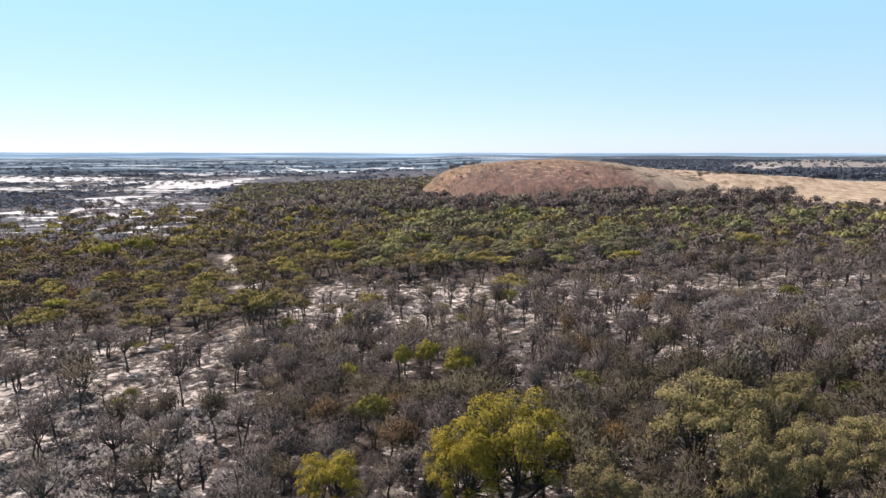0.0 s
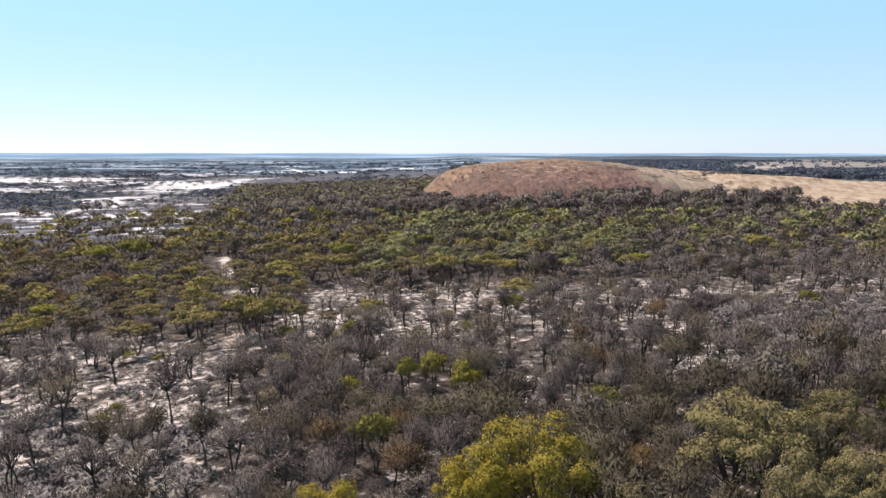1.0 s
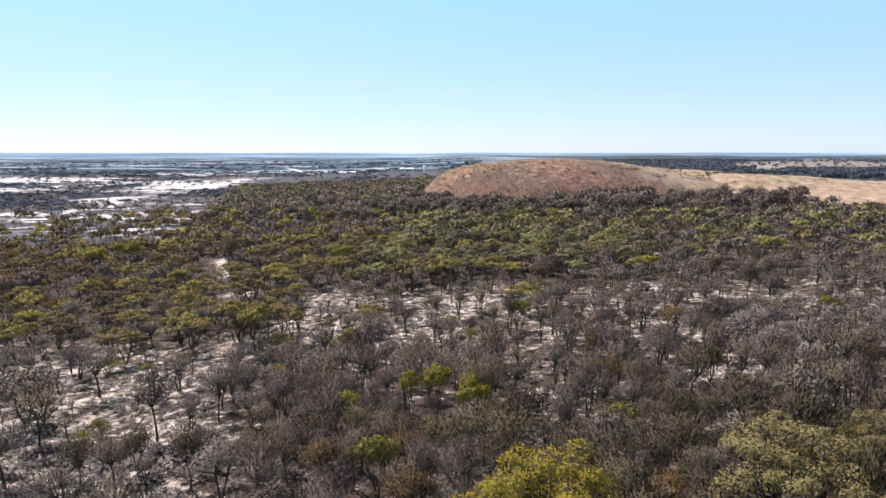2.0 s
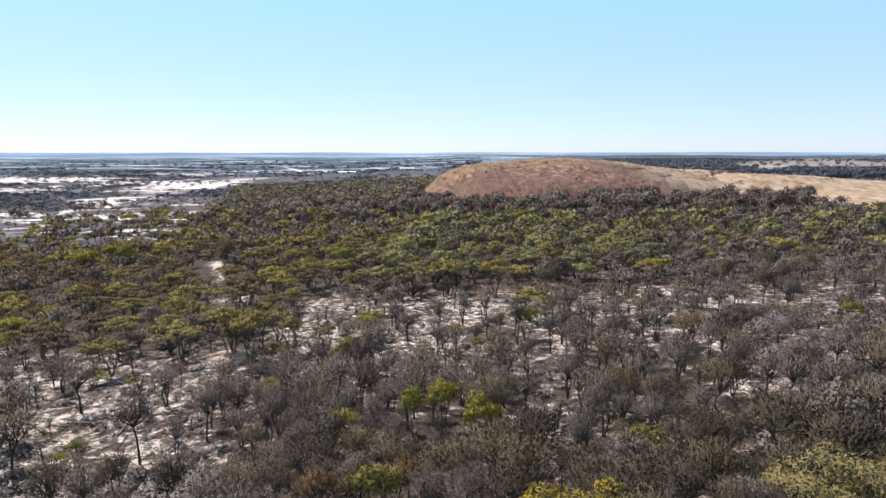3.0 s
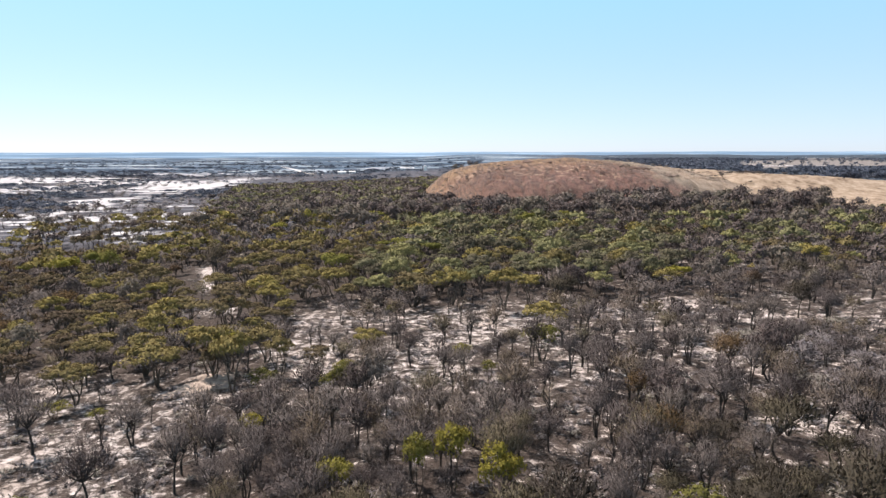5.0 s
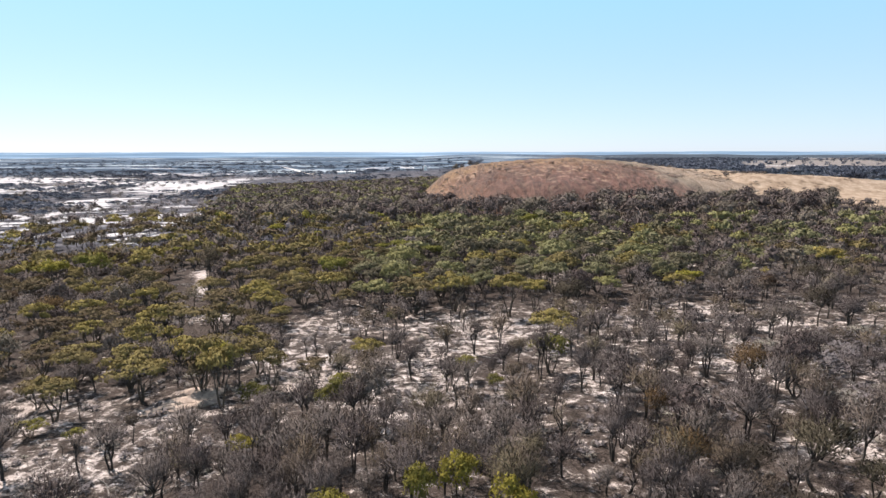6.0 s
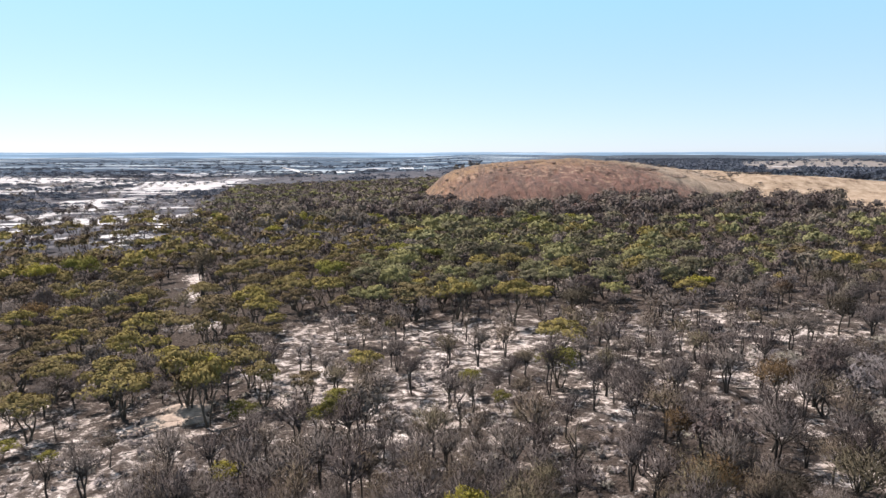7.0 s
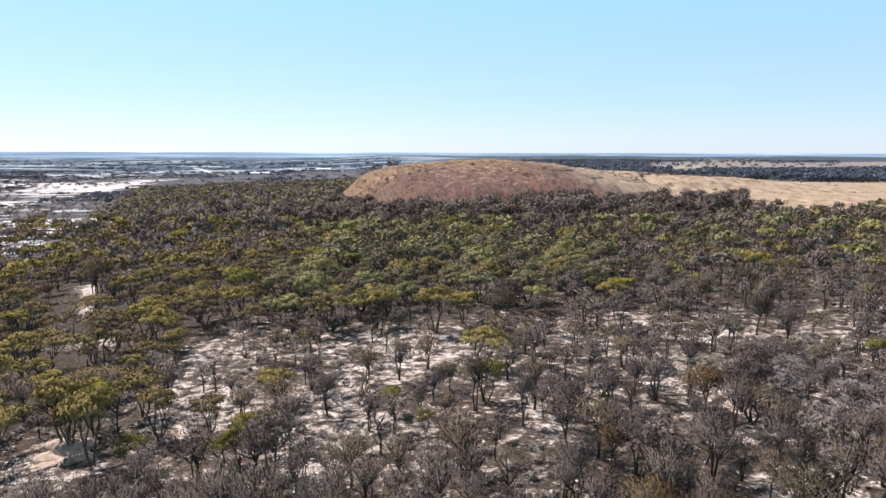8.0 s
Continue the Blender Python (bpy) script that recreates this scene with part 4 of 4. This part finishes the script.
class Wood:
    """Far trees of one kind joined into one mesh."""

    def __init__(self):
        self.parts = {}

    def add(self, kind, x, y, h, w, fine, rng, skin=""):
        wood, crown = lod(kind, int(rng.integers(6)), fine)
        a = rng.uniform(0, 6.28)
        z = rock_top(x, y) if float(rock_share(x, y)) > 0.1 else height(x, y)
        tone = rng.uniform()
        spin = np.array([[math.cos(a), math.sin(a), 0], [-math.sin(a), math.cos(a), 0], [0, 0, 1]])
        for key, (v, q, t, soft) in (((skin or kind, "wood"), wood), ((skin or kind, "leaf"), crown)):
            bucket = self.parts.setdefault(key, [[], [], [], 0, [], []])
            v = (v * (w, w, h)) @ spin + (x, y, z)
            if soft is not None:
                bucket[5].append(soft @ spin)
            bucket[0].append(v)
            bucket[1].append(q + bucket[3])
            bucket[4].append(t + bucket[3])
            bucket[2].append(np.full(len(v), tone))
            bucket[3] += len(v)

    def build(self, names):
        for kind in sorted({k for k, _ in self.parts}):
            name, text, category = names[kind]
            ob = tagged(new(name), text, category, kind="stuff")
            for piece, mat in (("wood", BARK), ("leaf", LEAF_FAR["grey" if kind == "bare" else kind])):
                v, q, t, _, tri, soft = self.parts[(kind, piece)]
                me = quads_to_mesh(name, np.concatenate(v), np.concatenate(q), mat, np.concatenate(t), tris=np.concatenate(tri), normals=np.concatenate(soft) if soft else None)
                p = new("trunks" if piece == "wood" else "crowns", me)
                p.parent = ob
                tagged(p, kind="stuff")


lods = {}


def lod(kind, variant, fine):
    key = (kind, variant, fine)
    if key not in lods:
        wood, boughs, crown = grow(kind, 77000 + 100 * sorted(NAMES).index(kind) + variant, fine)
        for v, q, in zip(boughs.v, boughs.q[1:]):
            wood.add(v, q - q.min())
        lods[key] = (wood.arrays(), crown.arrays())
    return lods[key]


far = Wood()
LIMIT = {"shrub": 40, "lime": 60, "sage": 90, "mallee": 190, "grey": 250, "dark": 70, "yellow": 60, "olive": 150, "orange": 60, "bare": 90}
for d, kind, x, y, h, w in spots:
    if counts[kind] < LIMIT[kind]:
        plant(kind, x, y, h, w, rng)
        counts[kind] += 1
    else:
        far.add(kind, x, y, h, w, 300 if y < 34 else 700 if math.hypot(x, y - 45) < 100 and y > 50 else 320 if d < 190 else 360 if kind == "dark" and y > 300 and x > -110 else 230 if d < 260 else 150, rng)
far.build({k: (("sage_mallee_woodland" if k == "sage" else "brush_thicket" if k == "shrub" else v[0].replace("_tree", "_woodland")), "woodland of many " + {"mallee": "yellow-green mallees", "sage": "soft grey-green mallees", "grey": "wispy grey-brown scorched trees", "dark": "dark grey-green rounded trees", "shrub": "dense pale grey dry bushes"}.get(k, k + " small trees"), "woodland") for k, v in NAMES.items()})

# woods and tree lines farther off
plain = Wood()
for i in range(4200):
    y = 395 + 400 * rng.uniform() ** 1.2
    x = rng.uniform(-0.3, 0.02) * y - 18
    edge = (x + 18) / y + 0.27 + 0.05 * wob(x, y, 60, 4.0)
    if float(rock_share(x, y)) > 0.0 or rng.uniform() > 0.25 + edge * 12 or not free(x, y, 2.6):
        continue
    take(x, y, 3.0)
    s = rng.uniform(0.7, 1.2)
    plain.add("dark" if rng.uniform() < 0.68 else "sage", x, y, (8.2 if x > -75 and y < 560 else 5.0) * s, (7.5 if x > -75 and y < 560 else 6.0) * s, 90 if x > -75 and y < 560 else 40, rng)
for i in range(22000):
    y = 410 + 1000 * rng.uniform() ** 1.1
    x = -rng.uniform(0.1, 0.78) * y
    if (x + 18) / y > -0.24 and y < 780:
        continue
    chance = float(blobs(x, y, ISLANDS)) * (0.4 + 1.2 * wob(x, y, 22, 7.0)) + 0.22 * (y < 580) * (wob(x, y, 30, 3.0) > -0.05) + 0.05 * (wob(x, y, 46, 7.0) > 0.12) + 0.5 * (wob(x * 0.16, y, 26, 9.0) > 0.3) * (y > 560)
    if rng.uniform() > chance or not free(x, y, 2.4):
        continue
    take(x, y, 2.4)
    s = rng.uniform(0.4, 1.1)
    dense = float(blobs(x, y, ISLANDS)) > 0.25 or wob(x * 0.16, y, 26, 9.0) > 0.3
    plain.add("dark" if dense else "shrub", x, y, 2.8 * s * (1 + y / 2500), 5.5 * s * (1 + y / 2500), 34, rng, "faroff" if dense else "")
for i in range(5200):
    y = 570 + 420 * rng.uniform() ** 0.9
    x = rng.uniform(0.42, 0.86) * y
    thin = x < (0.545 - 0.0001 * (y - 570)) * y
    if (abs(y - 812 - 20 * wob(x, y, 60, 2.0)) > 22 if thin else wob(x, y, 110, 9.0) < -0.22) or not free(x, y, 3.0):
        continue
    take(x, y, 3.4)
    s = rng.uniform(0.8, 1.5)
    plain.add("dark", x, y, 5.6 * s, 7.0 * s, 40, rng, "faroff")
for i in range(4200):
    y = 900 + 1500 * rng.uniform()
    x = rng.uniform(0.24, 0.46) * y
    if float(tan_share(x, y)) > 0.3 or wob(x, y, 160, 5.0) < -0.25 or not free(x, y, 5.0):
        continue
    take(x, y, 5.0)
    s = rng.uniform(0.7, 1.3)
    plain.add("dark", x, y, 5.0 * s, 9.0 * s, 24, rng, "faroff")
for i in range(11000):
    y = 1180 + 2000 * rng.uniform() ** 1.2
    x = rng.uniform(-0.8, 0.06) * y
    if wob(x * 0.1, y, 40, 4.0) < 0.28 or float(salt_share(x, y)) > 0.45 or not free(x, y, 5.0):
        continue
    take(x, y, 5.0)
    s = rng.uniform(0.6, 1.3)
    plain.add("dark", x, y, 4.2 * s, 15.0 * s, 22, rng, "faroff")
# shade trees along the fences of the stubble paddock and in it
for i in range(520):
    edge = i < 400
    y = rng.uniform(1880, 2120) if edge else rng.uniform(1080, 1950)
    x = rng.uniform(0.41, 0.75) * y
    if not free(x, y, 5.0) or (edge and wob(x, y, 90, 2.0) < -0.1):
        continue
    take(x, y, 5.0)
    s = rng.uniform(0.7, 1.4)
    plain.add("dark", x, y, 6.0 * s, 8.0 * s, 24, rng, "faroff")
for i in range(9000):
    y = 400 + 1500 * rng.uniform() ** 1.5
    x = rng.uniform(-0.8, 0.8) * y
    if float(rock_share(x, y)) > 0.0 or float(tan_share(x, y)) > 0.3 or float(salt_share(x, y)) > 0.5:
        continue
    belt = wob(x * 0.35, y, 60, 2.0)
    if -0.28 * y - 20 < x < 10 and y < 760:
        ok, kind = rng.uniform() < 0.9, "dark" if rng.uniform() < 0.68 else "sage"
    elif x > 0 and y < 700:
        ok, kind = rng.uniform() < 0.25, "dark"
    elif x > 0:
        ok, kind = (y < 1150 or y > 1700) and rng.uniform() < 0.5, "dark"
    else:
        ok, kind = belt > 0.26 and rng.uniform() < 0.6, "dark"
    if not ok or not free(x, y, 4):
        continue
    take(x, y, 4)
    s = rng.uniform(0.45, 1.25)
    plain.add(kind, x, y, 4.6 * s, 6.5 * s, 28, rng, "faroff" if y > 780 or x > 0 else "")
plain.build({"shrub": ("distant_scrub", "distant grey-brown scrub among salt pans", "scrub"), "dark": ("distant_thicket", "distant dark grey-brown thickets beyond the woodland", "woodland"), "faroff": ("distant_woods", "distant dark tree belts on the plain, blue-grey from painted haze", "woodland"), "sage": ("distant_mallee", "distant grey-green mallee woodland", "woodland")})

# ------------------------------------------------------------ what lies and grows between the trees
low = []
for i in range(16000):
    y = 52 + 190 * rng.uniform() ** 1.3
    x = rng.uniform(-0.72, 0.72) * y
    if float(clearing(x, y)) > 0.3 or not free(x, y, 0.6) or wob(x, y, 9, 6.0) + rng.uniform(-0.35, 0.35) < -0.06:
        continue
    take(x, y, 0.5)
    s = rng.uniform(0.3, 1.2) * (1.8 if y < 84 and x < -18 else 1.0)
    low.append((x, y, 0.8 * s * rng.uniform(0.6, 1.1), 1.5 * s))
for i in range(420):
    x, y = rng.uniform(-50, -24), rng.uniform(58, 82)
    if wob(x, y, 8, 2.0) > -0.1 and free(x, y, 0.8):
        take(x, y, 0.7)
        s = rng.uniform(0.9, 1.8)
        low.append((x, y, 0.8 * s, 1.4 * s))
low.sort(key=lambda a: math.hypot(a[0], a[1] - 40))
scrub = Wood()
for i, (x, y, h, w) in enumerate(low):
    if i < 300:
        plant("shrub", x, y, h, w, rng)
    else:
        scrub.add("shrub", x, y, h, w, 60 if w > 1.7 else 30 if w > 1.0 else 18, rng)
scrub.build({"shrub": ("undergrowth", "low dry grey-brown scrub and seedlings over sand", "undergrowth")})


def fallen(name, x, y, length, radius, rng, text):
    """A fallen trunk with two stubs of limbs."""
    p = Pieces()
    a = rng.uniform(0, 6.28)
    way = np.array((math.cos(a), math.sin(a), 0.0))
    pts, rad = stem(rng, -way * length / 2 + (0, 0, radius * 0.7), way * length / 2 + (0, 0, radius * 0.9), radius, radius * 0.45, length * 0.04, 7)
    p.tube(pts, rad, 6)
    for k in (3, 5):
        b = a + rng.choice((-1, 1)) * rng.uniform(0.5, 1.0)
        lp, lr = stem(rng, pts[k], pts[k] + np.array((math.cos(b), math.sin(b), rng.uniform(0.0, 0.35))) * length * 0.25, rad[k] * 0.6, rad[k] * 0.2, 0.08, 4)
        p.tube(lp, lr, 5)
    ob = new(name, p.mesh(name, BARK if rng.uniform() < 0.6 else WOOD_GREY))
    ob.location = (x, y, height(x, y))
    return tagged(ob, text, "log", "fallen timber")


placed = 0
while placed < 90:
    y = 58 + 130 * rng.uniform()
    x = rng.uniform(-0.6, 0.6) * y
    if mood(x, y)[0] < 0.04 and free(x, y, 1.0):
        fallen("fallen_log", x, y, rng.uniform(2.0, 5.5), rng.uniform(0.08, 0.17), rng, "charred fallen trunk lying on pale sand")
        placed += 1

sticks = Pieces()
for i in range(4600):
    y = 55 + 130 * rng.uniform()
    x = rng.uniform(-0.66, 0.66) * y
    a, n = rng.uniform(0, 6.28), rng.uniform(0.5, 1.8)
    z = height(x, y) + 0.06
    d = np.array((math.cos(a), math.sin(a), 0.08)) * n
    sticks.tube([np.array((x, y, z)), np.array((x, y, z + 0.1)) + d * 0.5 + rng.normal(size=3) * 0.08, np.array((x, y, z)) + d], (0.05, 0.045, 0.02), 3)
tagged(new("fallen_branches", sticks.mesh("fallen_branches", BARK)), "scattered dead branches and bark on the sand", "debris", kind="stuff")


def rock_slab(name, x, y, sx, sy, sz, turn, rng, text, mat=SLAB):
    """A low weathered slab with rounded edges."""
    bm = bmesh.new()
    bmesh.ops.create_icosphere(bm, subdivisions=3, radius=1.0)
    k = rng.uniform(0, 50)
    for v in bm.verts:
        n = noise.noise(v.co * 1.3 + Vector((k, 0, 0))) * 0.35 + noise.noise(v.co * 4 + Vector((0, k, 0))) * 0.1
        v.co *= 1 + n
        v.co.z = math.copysign(abs(v.co.z) ** 0.7, v.co.z)
        v.co = Vector((v.co.x * sx, v.co.y * sy, v.co.z * sz))
    me = bpy.data.meshes.new(name)
    bm.to_mesh(me)
    bm.free()
    me.materials.append(mat)
    ob = new(name, me)
    on_rock = float(rock_share(x, y)) > 0.05
    ob.location = (x, y, rock_top(x, y) if on_rock else height(x, y))
    ob.rotation_euler = (0, 0, turn)
    return tagged(ob, text, "rock", "bare rocks")


for x, y, sx, sy, sz, turn in ((-37.4, 118.0, 3.6, 1.5, 0.5, 0.55), (-36.2, 119.8, 3.4, 1.4, 0.75, 0.5), (-35.2, 121.6, 3.0, 1.3, 0.95, 0.6), (-38.6, 116.4, 2.4, 1.1, 0.4, 0.4), (-33.6, 119.2, 2.0, 1.2, 0.5, 0.8), (-36.8, 123.4, 2.2, 1.2, 0.9, 0.3)):
    rock_slab("rock_slab", x, y, sx, sy, sz, turn, rng, "low pale brown weathered rock slab beneath mallees")

for i in range(6):
    a = rng.uniform(0, 6.28)
    x, y = 75 + 60 * math.cos(a) * rng.uniform(0.2, 1), 455 + 45 * math.sin(a) * rng.uniform(0.2, 1)
    k = rng.uniform(0.6, 1.5)
    rock_slab("boulder", x, y, 1.8 * k, 1.4 * k, 0.7 * k, a, rng, "weathered granite boulder resting on the bare dome", GRANITE)


def plant_on_rock(kind, x, y, h, w, text):
    ob = plant(kind, x, y, h, w, rng, None, text)
    ob.location.z = max(rock_top(x, y) if float(rock_share(x, y)) > 0.02 else height(x, y), height(x, y)) - 0.05
    return ob


for x, y, h, w in ((9, 548, 6.5, 5.0), (14, 556, 6.0, 5.5), (20, 552, 6.5, 5.0), (26, 560, 5.5, 6.0)):
    plant_on_rock("dark", x, y, h, w, "dark tree standing on the shoulder of the granite dome")
for i in range(90):
    if i < 22:
        x, y = rng.uniform(-2, 45), rng.uniform(440, 475)
    elif i < 62:
        x, y = rng.uniform(108, 185), rng.uniform(432, 500)
    else:
        x, y = rng.uniform(170, 330), rng.uniform(400, 500)
    w = rng.uniform(1.0, 3.6)
    ob = plant("dark", x, y, w * 0.6, w, rng, 300, "low dark bush growing in a crack of the granite")
    ob.name, ob["category"], ob["group"] = "bush", "shrub", "bushes on the bare rock"
    ob.location.z = max(rock_top(x, y) if float(rock_share(x, y)) > 0.02 else -99, height(x, y)) - 0.05

for i in range(34):
    t = i / 33
    x, y, w = 170 + 46 * t + rng.normal() * 1.5, 456 + 30 * t + rng.normal() * 2.5, rng.uniform(2.0, 5.0)
    ob = plant("dark", x, y, w * 0.55, w, rng, 300, "low dark bush in the cleft of the bare rise")
    ob.name, ob["category"], ob["group"] = "bush", "shrub", "bushes on the bare rock"
    ob.location.z = max(rock_top(x, y) if float(rock_share(x, y)) > 0.02 else -99, height(x, y)) - 0.05

# ------------------------------------------------------------ far road and farm buildings
def strip(name, points, half, lift, mat):
    v, q = [], []
    for i, (x, y) in enumerate(points):
        d = Vector(points[min(i + 1, len(points) - 1)]) - Vector(points[max(i - 1, 0)])
        side = Vector((-d.y, d.x)).normalized() * half
        for k in (-1, 1):
            v.append((x + k * side.x, y + k * side.y, height(x + k * side.x, y + k * side.y) + lift))
        if i:
            q.append((2 * i - 2, 2 * i - 1, 2 * i + 1, 2 * i))
    return new(name, quads_to_mesh(name, v, q, mat))


tagged(strip("road", [(-205 - 250 * t, 1180 + 780 * t) for t in np.linspace(0, 1, 40)], 2.8, 0.5, ROAD), "pale unsealed road running over the plain", "road", kind="structure")


def box(w, d, h, z0=0.0, bevel=0.15):
    bm = bmesh.new()
    bmesh.ops.create_cube(bm, size=1.0)
    for v in bm.verts:
        v.co = Vector((v.co.x * w, v.co.y * d, z0 + (v.co.z + 0.5) * h))
    bmesh.ops.bevel(bm, geom=bm.edges[:], offset=bevel, segments=1, affect="EDGES")
    return bm


def as_mesh(name, bm, mat):
    me = bpy.data.meshes.new(name)
    bm.to_mesh(me)
    bm.free()
    me.materials.append(mat)
    return me


def gable(w, d, z, rise):
    bm = bmesh.new()
    pts = [(-w / 2 - 0.5, -d / 2 - 0.5, z), (w / 2 + 0.5, -d / 2 - 0.5, z), (w / 2 + 0.5, d / 2 + 0.5, z), (-w / 2 - 0.5, d / 2 + 0.5, z), (-w / 2 - 0.5, 0, z + rise), (w / 2 + 0.5, 0, z + rise)]
    vs = [bm.verts.new(p) for p in pts]
    for f in ((0, 1, 5, 4), (2, 3, 4, 5), (0, 4, 3), (1, 2, 5), (3, 2, 1, 0)):
        bm.faces.new([vs[i] for i in f])
    return bm


def shed(name, x, y, w, d, h, turn, text):
    ob = new(name)
    part("wall", as_mesh("wall", box(w, d, h), WHITE), ob)
    part("roof", as_mesh("roof", gable(w, d, h, h * 0.35), TIN), ob, "grey metal roof")
    for k in (-0.25, 0.25):
        door = as_mesh("door", box(w * 0.12, 0.3, h * 0.7), TIN)
        p = part("door", door, ob)
        p.location = (w * k, -d / 2 - 0.05, 0)
    ob.location, ob.rotation_euler = (x, y, height(x, y) - 0.2), (0, 0, turn)
    return tagged(ob, text, "farm building")


shed("farm_shed", -176, 1222, 14, 8, 3.6, 0.1, "white-walled farm shed with a grey metal roof")
shed("farm_shed", -158, 1226, 11, 8, 3.6, -0.1, "white-walled farm shed with a grey metal roof")
shed("farm_shed", -66, 1330, 26, 10, 3.4, 0.05, "long white-walled farm store with a metal roof")
silo = new("grain_silo")
bm = bmesh.new()
bmesh.ops.create_cone(bm, cap_ends=True, segments=20, radius1=2.4, radius2=2.4, depth=8.4, matrix=Matrix.Translation((0, 0, 4.2)))
part("bin", as_mesh("bin", bm, WHITE), silo)
bm = bmesh.new()
bmesh.ops.create_cone(bm, cap_ends=True, segments=20, radius1=2.6, radius2=0.4, depth=1.5, matrix=Matrix.Translation((0, 0, 9.1)))
part("cap", as_mesh("cap", bm, TIN), silo, "conical metal cap")
silo.location = (-29, 1240, height(-29, 1240) - 0.2)
tagged(silo, "tall white cylindrical grain silo on the plain", "silo")
